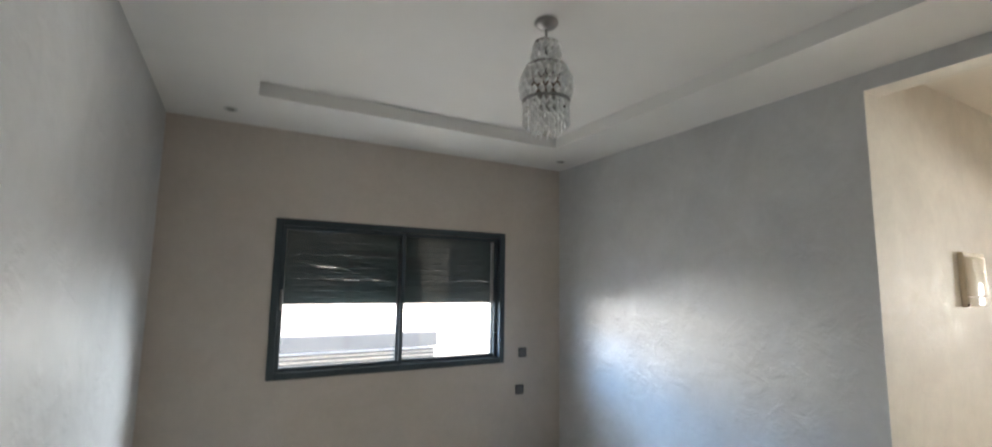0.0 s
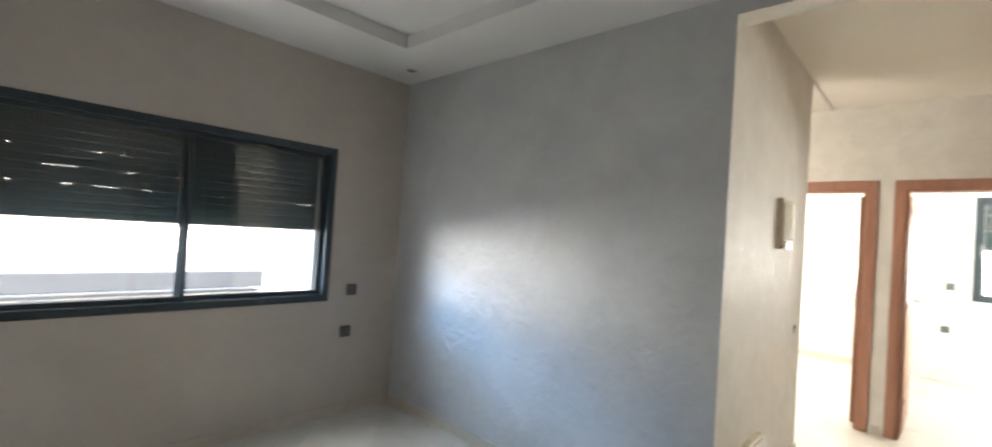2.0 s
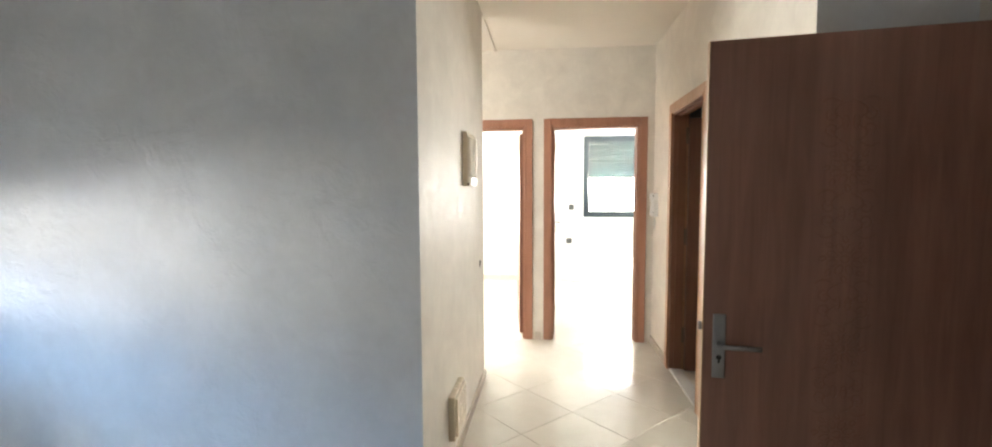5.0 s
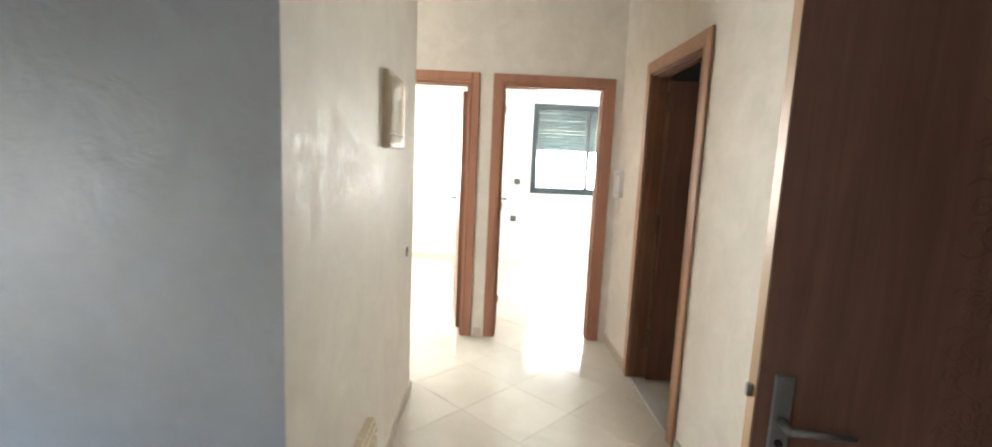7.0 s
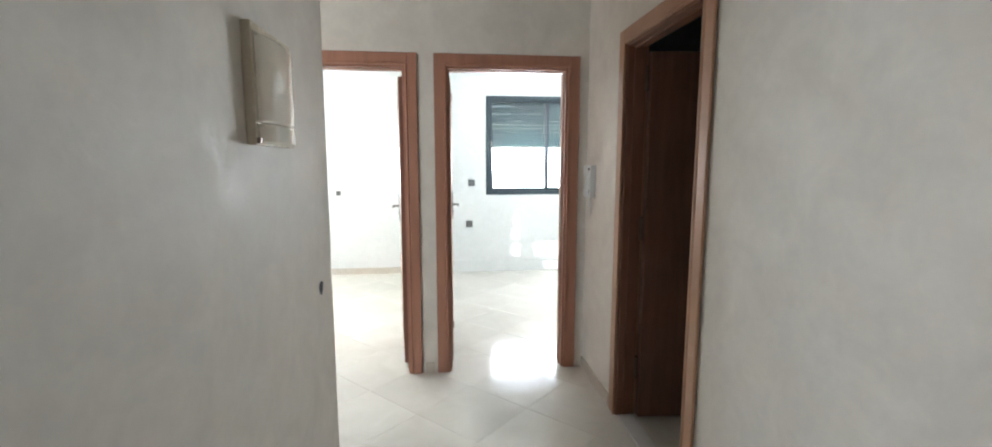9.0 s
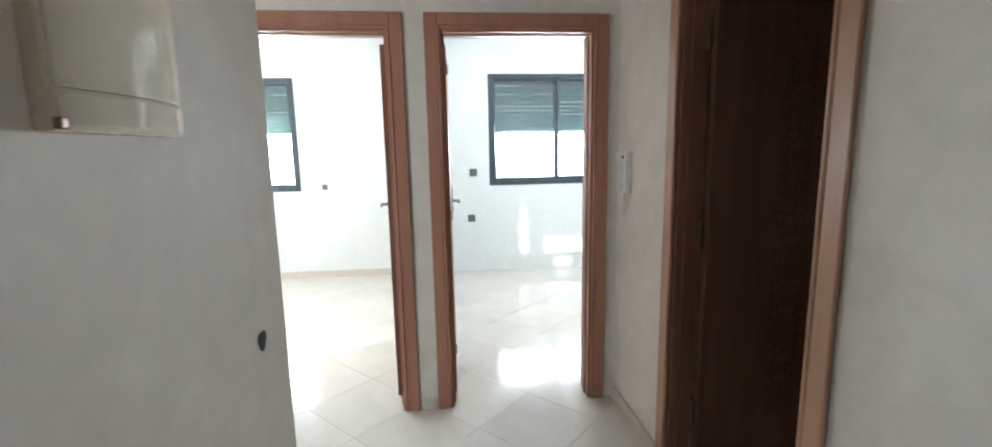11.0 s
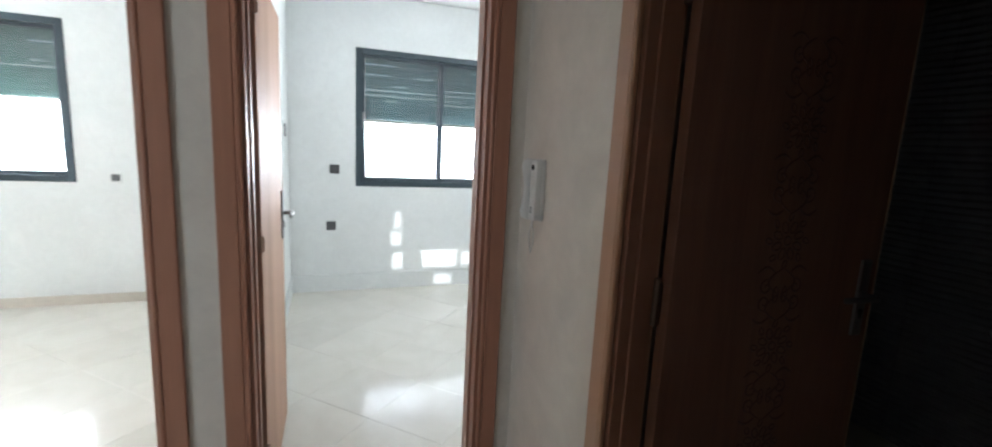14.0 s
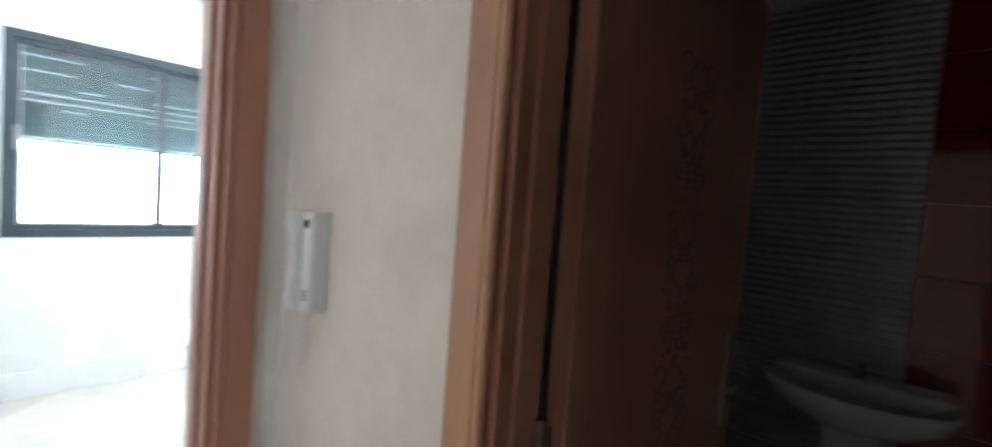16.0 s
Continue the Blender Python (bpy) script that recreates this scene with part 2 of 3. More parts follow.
        bpy.data.meshes.remove(me)
    return bm


def turned(bm, m):
    bmesh.ops.transform(bm, matrix=m, verts=bm.verts[:])
    return bm


def rod(a, b, radius, sides=12, radius_end=None):
    a, b = Vector(a), Vector(b)
    bm = bmesh.new()
    way = b - a
    bmesh.ops.create_cone(bm, cap_ends=True, segments=sides, radius1=radius, radius2=radius if radius_end is None else radius_end, depth=way.length)
    return turned(bm, Matrix.Translation((a + b) / 2) @ way.to_track_quat("Z", "Y").to_matrix().to_4x4())


def lathe(profile, sides=28):
    """A turned body from (radius, height) pairs round the z axis."""
    bm = bmesh.new()
    rings = []
    for r, z in profile:
        rings.append([bm.verts.new((r * math.cos(2 * math.pi * i / sides), r * math.sin(2 * math.pi * i / sides), z)) for i in range(sides)])
    for a, b in zip(rings, rings[1:]):
        for i in range(sides):
            bm.faces.new((a[i], a[(i + 1) % sides], b[(i + 1) % sides], b[i]))
    bm.faces.new(rings[0][::-1])
    bm.faces.new(rings[-1])
    return bm


def finish(name, bm, mats, smooth=False):
    bmesh.ops.recalc_face_normals(bm, faces=bm.faces[:])
    me = bpy.data.meshes.new(name)
    bm.to_mesh(me)
    bm.free()
    for m in mats if isinstance(mats, (list, tuple)) else [mats]:
        me.materials.append(m)
    if smooth:
        for p in me.polygons:
            p.use_smooth = True
    return new(name, me)


def part(name, bm, mat, parent, label="", smooth=False):
    ob = finish(name, bm, mat, smooth)
    ob.parent = parent
    if label:
        tagged(ob, label)
    return ob


def thing(name, label, category, at=(0, 0, 0), group="", kind="", turn=0):
    ob = new(name)
    ob.empty_display_size = 0.1
    ob.matrix_basis = pose(*at, 0, 0, turn)
    return tagged(ob, label, category, group, kind)


def structure(name, bm, mats, label, category):
    return tagged(finish(name, bm, mats), label, category, kind="structure")


def wall(name, axis, a0, a1, u0, u1, z0, z1, holes, mats, label):
    """A wall slab across axis ('x' or 'y') from a0 to a1, with openings (u0, u1, z0, z1). mats: low side, high side, reveals."""
    us = sorted({u0, u1, *[h[0] for h in holes], *[h[1] for h in holes]})
    zs = sorted({z0, z1, *[h[2] for h in holes], *[h[3] for h in holes]})
    us = [u for u in us if u0 <= u <= u1]
    zs = [z for z in zs if z0 <= z <= z1]

    def solid(i, j):
        if not (0 <= i < len(us) - 1 and 0 <= j < len(zs) - 1):
            return False
        u, z = (us[i] + us[i + 1]) / 2, (zs[j] + zs[j + 1]) / 2
        return not any(h[0] < u < h[1] and h[2] < z < h[3] for h in holes)

    bm = bmesh.new()
    made = {}

    def vert(a, u, z):
        key = (a, u, z)
        if key not in made:
            made[key] = bm.verts.new((a, u, z) if axis == "x" else (u, a, z))
        return made[key]

    def face(points, mat):
        bm.faces.new([vert(*p) for p in points]).material_index = mat

    for i in range(len(us) - 1):
        for j in range(len(zs) - 1):
            if not solid(i, j):
                continue
            u, w, z, t = us[i], us[i + 1], zs[j], zs[j + 1]
            face(((a0, u, z), (a0, w, z), (a0, w, t), (a0, u, t)), 0)
            face(((a1, u, z), (a1, w, z), (a1, w, t), (a1, u, t)), 1)
            for di, dj, pts in ((-1, 0, ((u, z), (u, t))), (1, 0, ((w, z), (w, t))), (0, -1, ((u, z), (w, z))), (0, 1, ((u, t), (w, t)))):
                if not solid(i + di, j + dj):
                    (p, q) = pts
                    face(((a0, *p), (a1, *p), (a1, *q), (a0, *q)), 2)
    return structure(name, bm, mats, label, "wall")


# ---- plan ----
LIV_X0, LIV_X1, LIV_Y0, LIV_Y1 = -0.646, 2.565, -0.66, 3.845
COR_Y0, COR_Y1, COR_END, STUB_END = -0.21, 1.254, 5.33, 4.345
LINTEL, RING, TRAY, COR_CEIL, SIDE_CEIL, ROOM_CEIL = 2.573, 2.668, 2.757, 2.766, 2.766, 2.75
BED_X0, BED_X1, BED_Y0, BED_Y1 = 5.47, 8.353, -3.8, 0.795
SIDE_X1, SIDE_Y0, SIDE_Y1 = 8.345, 0.92, 4.6
TOP, WALL_S = 3.0, 0.1
WIN_LIV = (0.064, 1.96, 0.872, 2.013)
WIN_BED = (-1.387, 0.217, 1.018, 2.28)
WIN_SIDE = (2.349, 3.909, 1.011, 2.244)
DOOR_TOP = 2.055
DOOR_BED = (-0.081, 0.741)
DOOR_SIDE = (0.978, 1.773)
DOOR_HALL = (1.939, 2.687)
DOOR_BATH = (3.888, 4.671)
DOOR_ENTRY, ENTRY_TOP = (1.555, 2.415), 1.985

# ---- the large structure ----
wall("wall_north", "y", LIV_Y1, LIV_Y1 + 0.22, LIV_X0 - 0.2, LIV_X1 + 0.15, 0, TOP, [WIN_LIV], [M_TAUPE, M_FACADE, M_TAUPE], "taupe satin plaster wall around a window")
wall("wall_west", "x", LIV_X0 - 0.2, LIV_X0, LIV_Y0, LIV_Y1, 0, TOP, [], [M_FACADE, M_PEARL, M_PEARL], "pearly grey trowelled plaster wall")
wall("wall_south", "y", LIV_Y0 - 0.14, LIV_Y0, LIV_X0 - 0.2, LIV_X1 + 0.15, 0, TOP, [(*DOOR_ENTRY, 0, ENTRY_TOP)], [M_FACADE, M_TAUPE, M_TAUPE], "taupe satin plaster wall with a doorway")
wall("wall_east", "x", LIV_X1, LIV_X1 + 0.15, LIV_Y0, LIV_Y1, 0, TOP, [(-0.155, COR_Y1, 0, LINTEL)], [M_PEARL, M_CREAM, M_CREAM], "pearly grey trowelled plaster wall with a wide opening")
wall("wall_corridor_north", "y", COR_Y1, COR_Y1 + 0.16, LIV_X1 + 0.15, STUB_END, 0, TOP, [], [M_CREAM, M_CREAM, M_CREAM], "cream trowelled plaster wall ending at a corner")
wall("wall_corridor_south", "y", COR_Y0 - WALL_S, COR_Y0, LIV_X1 + 0.15, COR_END + 0.14, 0, TOP, [(*DOOR_BATH, 0, DOOR_TOP)], [M_GREY_TILE, M_CREAM, M_CREAM], "cream trowelled plaster wall with a bathroom door")
wall("wall_corridor_end", "x", COR_END, BED_X0, COR_Y0, 3.1, 0, TOP, [(*DOOR_BED, 0, DOOR_TOP), (*DOOR_SIDE, 0, DOOR_TOP), (*DOOR_HALL, 0, DOOR_TOP)], [M_CREAM, M_WHITE_WALL, M_CREAM], "cream plaster wall with three doorways")
# unseen opening added here only to hold the corridor's fill lamp
wall("wall_hall_north", "y", 2.95, 3.1, LIV_X1 + 0.15, COR_END, 0, TOP, [(2.9, 4.1, 0.95, 2.25)], [M_CREAM, M_FACADE, M_CREAM], "plain cream plaster wall with an added unseen opening for fill light")
wall("wall_bedroom_east", "x", BED_X1, BED_X1 + 0.22, BED_Y0, BED_Y1 + 0.06, 0, TOP, [WIN_BED], [M_WHITE_WALL, M_FACADE, M_WHITE_WALL], "white painted bedroom wall around a window")
wall("wall_side_room_east", "x", SIDE_X1, SIDE_X1 + 0.22, BED_Y1 + 0.06, SIDE_Y1, 0, TOP, [WIN_SIDE], [M_WHITE_WALL, M_FACADE, M_WHITE_WALL], "white painted wall around a window")
wall("wall_partition", "y", BED_Y1, SIDE_Y0, BED_X0, SIDE_X1, 0, TOP, [], [M_WHITE_WALL, M_WHITE_WALL, M_WHITE_WALL], "white painted partition wall")
wall("wall_bedroom_south", "y", BED_Y0 - 0.2, BED_Y0, BED_X0 - 0.14, BED_X1 + 0.22, 0, TOP, [], [M_FACADE, M_WHITE_WALL, M_WHITE_WALL], "white painted wall")
# high opening added out of view to let sun patches and fill in
wall("wall_bedroom_west", "x", COR_END, BED_X0, BED_Y0, COR_Y0 - WALL_S, 0, TOP, [(-3.62, -2.40, 1.56, 2.62)], [M_GREY_TILE, M_WHITE_WALL, M_WHITE_WALL], "white painted wall")
wall("wall_side_room_north", "y", SIDE_Y1, SIDE_Y1 + 0.2, BED_X0 - 0.14, SIDE_X1 + 0.22, 0, TOP, [], [M_WHITE_WALL, M_FACADE, M_WHITE_WALL], "white painted wall")
wall("wall_side_room_west", "x", COR_END, BED_X0, 3.1, SIDE_Y1, 0, TOP, [], [M_FACADE, M_WHITE_WALL, M_WHITE_WALL], "white painted wall")
BATH_Y0, BATH_X0 = -2.35, 3.5
wall("wall_bathroom_south", "y", BATH_Y0 - 0.15, BATH_Y0, BATH_X0 - 0.15, COR_END, 0, TOP, [], [M_FACADE, M_GREY_TILE, M_GREY_TILE], "tiled bathroom wall")
wall("wall_bathroom_west", "x", BATH_X0 - 0.15, BATH_X0, BATH_Y0, COR_Y0 - WALL_S, 0, TOP, [], [M_FACADE, M_GREY_TILE, M_GREY_TILE], "tiled bathroom wall")

FOOTPRINT = ((LIV_X0 - 0.2, LIV_X1 + 0.15, LIV_Y0 - 0.14, LIV_Y1 + 0.22), (0.6, LIV_X1 + 0.15, -2.3, LIV_Y0 - 0.14), (LIV_X1 + 0.15, BED_X0 - 0.14, -2.5, 3.1), (BED_X0 - 0.14, SIDE_X1 + 0.28, BED_Y0 - 0.2, SIDE_Y1 + 0.2))
structure("floor", merged(*[box(*f, -0.3, -0.0016) for f in FOOTPRINT]), M_GROUT, "pale grout bed under glossy cream floor tiles", "floor")


def tray_ceiling():
    """Lowered ring round a raised middle."""
    bm = bmesh.new()
    x0, x1, y0, y1 = -0.12, 2.06, 0.0, 3.20
    for a in ((LIV_X0, x0, LIV_Y0, LIV_Y1), (x1, LIV_X1, LIV_Y0, LIV_Y1), (x0, x1, LIV_Y0, y0), (x0, x1, y1, LIV_Y1)):
        quad_box(bm, *a, RING, TOP)
    quad_box(bm, x0, x1, y0, y1, TRAY, TOP - 0.01)
    return bm


structure("ceiling", tray_ceiling(), M_CEILING, "white plaster ceiling with a raised tray", "ceiling")
structure("ceiling_corridor", box(LIV_X1 + 0.15, COR_END, COR_Y0, COR_Y1, COR_CEIL, TOP), M_CEIL_CREAM, "plain cream-white corridor ceiling", "ceiling")
structure("ceiling_hall", merged(box(LIV_X1 + 0.15, COR_END, COR_Y1 + 0.16, 2.95, SIDE_CEIL, TOP), box(STUB_END, COR_END, COR_Y1 + 0.03, COR_Y1 + 0.16, SIDE_CEIL, TOP)), M_CEIL_CREAM, "plain cream plaster hall ceiling", "ceiling")
structure("trim", box(STUB_END, COR_END, COR_Y1, COR_Y1 + 0.03, SIDE_CEIL - 0.012, TOP, 0.003), M_CREAM, "thin plaster bead across the ceiling", "trim")
structure("ceiling_bedroom", box(BED_X0, BED_X1, BED_Y0, BED_Y1, ROOM_CEIL, TOP), M_CEILING, "plain white bedroom ceiling", "ceiling")
structure("ceiling_side_room", box(BED_X0, SIDE_X1, SIDE_Y0, SIDE_Y1, ROOM_CEIL, TOP), M_CEILING, "plain white ceiling", "ceiling")
structure("ceiling_bathroom", box(BATH_X0, COR_END, BATH_Y0, COR_Y0 - WALL_S, 2.5, TOP), M_CEILING, "plain white bathroom ceiling", "ceiling")
structure("roof", merged(*[box(*f, TOP, TOP + 0.25) for f in FOOTPRINT]), M_FACADE, "flat pale rendered roof slab", "roof")
structure("ground", box(-150, 150, -150, 150, -3.6, -3.4), M_GROUND, "dusty bare ground", "ground")

# unseen pierced sheet added in a high west opening, shaping the bedroom sun patches
wall("sun_patch_mask", "x", COR_END, COR_END + 0.004, -3.63, -2.39, 1.55, 2.64, [(-2.63, -2.57, 2.29, 2.45), (-2.64, -2.54, 2.11, 2.25), (-2.655, -2.55, 1.88, 2.04), (-3.22, -2.85, 1.88, 2.06), (-3.50, -3.26, 1.89, 2.03), (-3.15, -2.97, 1.70, 1.80)], [M_ALU, M_ALU, M_ALU], "added unseen pierced sheet that shapes the bedroom sun patches")

# ---- windows ----
random.seed(7)


def window(name, wide, z0, z1, shutter, rows_open, label, gap=0.009, slot=0.02, curtain_mat=None):
    """A two-leaf sliding window facing -y at y = 0 (room side), x from 0 to wide. Returns its Empty."""
    w = tagged(new(name), label, "window", kind="structure")
    f, d = 0.05, 0.09
    part("window_frame", merged(box(0, f, 0, d, z0, z1, 0.004), box(wide - f, wide, 0, d, z0, z1, 0.004), box(f, wide - f, 0, d, z1 - f, z1, 0.004), box(f, wide - f, 0, d, z0, z0 + f, 0.004)), M_ALU, w)
    mid = wide / 2
    for k, (a, b, y) in enumerate(((f, mid + 0.025, 0.02), (mid - 0.025, wide - f, 0.052))):
        g = 0.03
        sash = part("sash", merged(box(a, a + g, y, y + 0.028, z0 + f, z1 - f, 0.003), box(b - g, b, y, y + 0.028, z0 + f, z1 - f, 0.003), box(a + g, b - g, y, y + 0.028, z1 - f - g, z1 - f, 0.003), box(a + g, b - g, y, y + 0.028, z0 + f, z0 + f + g, 0.003)), M_ALU, w)
        pane = part("pane", box(a + g, b - g, y + 0.011, y + 0.017, z0 + f + g, z1 - f - g), M_GLASS, sash)
        pane.visible_shadow = False
        if k == 0:
            part("sash_latch", box(a + 0.008, a + 0.03, y - 0.012, y, (z0 + z1) / 2 - 0.09, (z0 + z1) / 2 + 0.06, 0.004), M_STEEL, sash)
    pitch, y = 0.047, 0.125
    count = int((z1 - shutter) / pitch) + 1
    curtain = part("shutter_guide", merged(box(0, 0.09, y - 0.02, y + 0.03, z0, z1, 0.003), box(wide - 0.09, wide, y - 0.02, y + 0.03, z0, z1, 0.003)), M_GUIDE, w)
    slat_mesh = None
    for i in range(count):
        z = shutter + i * pitch
        if slat_mesh is None:
            slat = part("slat", box(0.03, wide - 0.03, -0.005, 0.005, 0, pitch - gap, min(0.003, gap)), curtain_mat or M_SHUTTER, curtain)
            slat_mesh = slat.data
        else:
            slat = new("slat", slat_mesh)
            slat.parent = curtain
        slat.location = (0, y, z)
    bm = bmesh.new()
    for i in range(count - 1):
        z = shutter + (i + 1) * pitch - gap
        if i not in rows_open:
            quad_box(bm, 0.03, wide - 0.03, y - 0.004, y + 0.003, z - 0.001, z + gap + 0.001)
            continue
        x = 0.03
        while x < wide - 0.04:
            closed = 0.012 if random.random() < rows_open[i] else random.uniform(0.08, 0.4)
            quad_box(bm, x, min(x + closed, wide - 0.03), y - 0.004, y + 0.003, z - 0.001, z + gap + 0.001)
            x += closed + slot
    part("slat_joints", bm, curtain_mat or M_SHUTTER, curtain)
    return w


w1 = window("window_1", WIN_LIV[1] - WIN_LIV[0], WIN_LIV[2], WIN_LIV[3], 1.39, {3: 0.5, 5: 0.55, 7: 0.4}, "anthracite aluminium sliding window with a half-lowered roller shutter", 0.003, 0.012)
w1.matrix_basis = pose(WIN_LIV[0], LIV_Y1 - 0.012, 0)
w2 = window("window_2", WIN_BED[1] - WIN_BED[0], WIN_BED[2], WIN_BED[3], 1.65, {3: 0.9, 4: 0.99, 5: 0.99, 6: 0.97, 8: 0.88, 10: 0.92}, "anthracite sliding bedroom window with a half-lowered roller shutter", 0.012, 0.013, M_SHUTTER_ROOM)
w2.matrix_basis = pose(BED_X1 - 0.012, WIN_BED[1], 0, 0, 0, -90)
w3 = window("window_3", WIN_SIDE[1] - WIN_SIDE[0], WIN_SIDE[2], WIN_SIDE[3], 1.66, {4: 0.97, 5: 0.9, 8: 0.85}, "anthracite sliding window with a half-lowered green-grey roller shutter", 0.012, 0.013, M_SHUTTER_BACKLIT)
w3.matrix_basis = pose(SIDE_X1 - 0.012, WIN_SIDE[1], 0, 0, 0, -90)

# ---- doors ----


def door_lining(owner, u0, u1, depth, top=DOOR_TOP, casing=0.066, face=M_CASING, inner=M_JAMB):
    """Jamb lining and casings on both faces of an opening u0..u1 along x, wall from y = 0 to depth."""
    t = 0.025
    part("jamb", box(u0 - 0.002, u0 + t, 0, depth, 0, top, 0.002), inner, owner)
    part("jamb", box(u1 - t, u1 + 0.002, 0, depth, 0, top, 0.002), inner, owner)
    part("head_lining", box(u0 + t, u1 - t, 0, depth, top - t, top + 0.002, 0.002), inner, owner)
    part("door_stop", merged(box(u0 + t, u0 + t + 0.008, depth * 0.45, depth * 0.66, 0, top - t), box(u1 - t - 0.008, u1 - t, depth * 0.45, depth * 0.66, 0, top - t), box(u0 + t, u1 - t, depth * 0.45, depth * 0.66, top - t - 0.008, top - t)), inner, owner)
    for y0, y1, b in ((-0.016, -0.002, -0.019), (depth + 0.002, depth + 0.016, depth + 0.019)):
        bead = (min(b, y0), max(b, y1))
        part("casing", merged(box(u0 - casing, u0 - 0.004, y0, y1, 0, top + casing, 0.004), box(u0 - 0.004, u0 + 0.012, *bead, 0, top + 0.004, 0.004)), face, owner)
        part("casing", merged(box(u1 + 0.004, u1 + casing, y0, y1, 0, top + casing, 0.004), box(u1 - 0.012, u1 + 0.004, *bead, 0, top + 0.004, 0.004)), face, owner)
        part("casing_head", merged(box(u0 - 0.004, u1 + 0.004, y0, y1, top + 0.004, top + casing, 0.004), box(u0 + 0.012, u1 - 0.012, *bead, top - 0.012, top + 0.004, 0.004)), face, owner)


def lever(owner, x, z, y, side, reach):
    """A steel plate with a lever on the face at y (side -1 or 1), the lever pointing along reach."""
    part("handle_plate", box(x - 0.021, x + 0.021, y, y + side * 0.009, z - 0.125, z + 0.105, 0.003), M_STEEL, owner, "brushed steel handle plate")
    part("handle", merged(rod((x, y + side * 0.008, z), (x, y + side * 0.055, z), 0.0095), rod((x, y + side * 0.05, z), (x + reach * 0.125, y + side * 0.052, z + 0.002), 0.0085)), M_STEEL, owner, "steel lever handle", True)
    # keyhole drawn as dark raised pieces, its shade put into the colour
    part("keyhole", merged(rod((x, y + side * 0.006, z - 0.05), (x, y + side * 0.012, z - 0.05), 0.009), box(x - 0.003, x + 0.003, y + side * 0.008, y + side * 0.0125, z - 0.07, z - 0.05)), M_HOLE, owner)


def scroll_points(turns, r0, r1, steps=26):
    return [((r0 + (r1 - r0) * i / steps) * math.cos(turns * 2 * math.pi * i / steps), (r0 + (r1 - r0) * i / steps) * math.sin(turns * 2 * math.pi * i / steps)) for i in range(steps + 1)]


def ribbon(bm, points, width, y, depth):
    """A raised ribbon along flat (x, z) points on the face at y."""
    prev = None
    for i, (x, z) in enumerate(points):
        a = points[max(i - 1, 0)]
        b = points[min(i + 1, len(points) - 1)]
        dx, dz = b[0] - a[0], b[1] - a[1]
        n = math.hypot(dx, dz) or 1
        taper = width * (0.45 + 0.55 * math.sin(math.pi * (i + 0.6) / (len(points) + 0.2)))
        ox, oz = -dz / n * taper, dx / n * taper
        ring = [bm.verts.new(p) for p in ((x + ox, y, z + oz), (x + ox * 0.6, y + depth, z + oz * 0.6), (x - ox * 0.6, y + depth, z - oz * 0.6), (x - ox, y, z - oz))]
        if prev:
            for k in range(3):
                bm.faces.new((prev[k], prev[k + 1], ring[k + 1], ring[k]))
        prev = ring


def arabesque(cx, z0, z1, half, y, side):
    """Carved band up the middle of a door face: rosettes of eight loops between scrolled sprays."""
    bm = bmesh.new()
    d = side * 0.0014
    step = 0.30
    n = max(1, int((z1 - z0) / step))
    start = (z0 + z1 - n * step) / 2

    def loop(x, z, a, b, turn, width=0.0034):
        pts = []
        for k in range(13):
            u, v = a * math.cos(k / 12 * 2 * math.pi), b * math.sin(k / 12 * 2 * math.pi)
            pts.append((x + u * math.cos(turn) - v * math.sin(turn), z + u * math.sin(turn) + v * math.cos(turn)))
        ribbon(bm, pts, width, y, d)

    for i in range(n):
        zr = start + (i + 0.28) * step
        for k in range(8):
            a = k * math.pi / 4 + math.pi / 8
            loop(cx + 0.039 * math.cos(a), zr + 0.039 * math.sin(a), 0.0165, 0.010, a)
            loop(cx + 0.068 * math.cos(a + math.pi / 8) * half / 0.1, zr + 0.066 * math.sin(a + math.pi / 8), 0.0115, 0.007, a)
        loop(cx, zr, 0.012, 0.012, 0.0)
        zs = start + (i + 0.78) * step
        for sx in (-1, 1):
            for sz in (-1, 1):
                ribbon(bm, [(cx + sx * (half * 0.55 + 0.55 * a), zs + sz * (0.022 + 0.55 * b)) for a, b in scroll_points(1.3, 0.006, 0.042)], 0.0034, y, d)
                ribbon(bm, [(cx + sx * half * (0.06 + 0.42 * math.sin(k / 9 * math.pi)), zs + sz * k / 9 * 0.072) for k in range(10)], 0.0034, y, d)
                ribbon(bm, [(cx + sx * half * (0.3 + 0.6 * k / 7), zs + sz * (0.064 + 0.015 * math.sin(k / 7 * math.pi))) for k in range(8)], 0.0036, y, d)
            loop(cx + sx * half * 0.16, zs, 0.009, 0.022, 0.0)
    return bm


def door_leaf(owner, wide, high, grip=1.0, carved=True, mat=M_LEAF, carve=M_CARVE):
    """A flush leaf, hinged at x = 0, reaching to x = wide, thickness from y = 0 to 0.04."""
    leaf = part("leaf", box(0.003, wide - 0.004, 0.001, 0.039, 0.012, high, 0.0015), mat, owner, "brown veneered flush leaf")
    part("leaf_edge", box(wide - 0.004, wide, 0.0, 0.04, 0.012, high, 0.001), M_EDGE, leaf, "pale beech edge strip")
    if carved:
        for y, s in ((0.001, -1), (0.039, 1)):
            part("carving", arabesque(wide * 0.5, 0.2, high - 0.18, 0.095, y, s), carve, leaf, "carved arabesque scrollwork")
    for y, s in ((0.001, -1), (0.039, 1)):
        lever(leaf, wide - 0.055, grip, y, s, -1)
    part("latch", box(wide - 0.001, wide + 0.012, 0.014, 0.027, grip + 0.04, grip + 0.07, 0.002), M_STEEL, leaf)
    return leaf


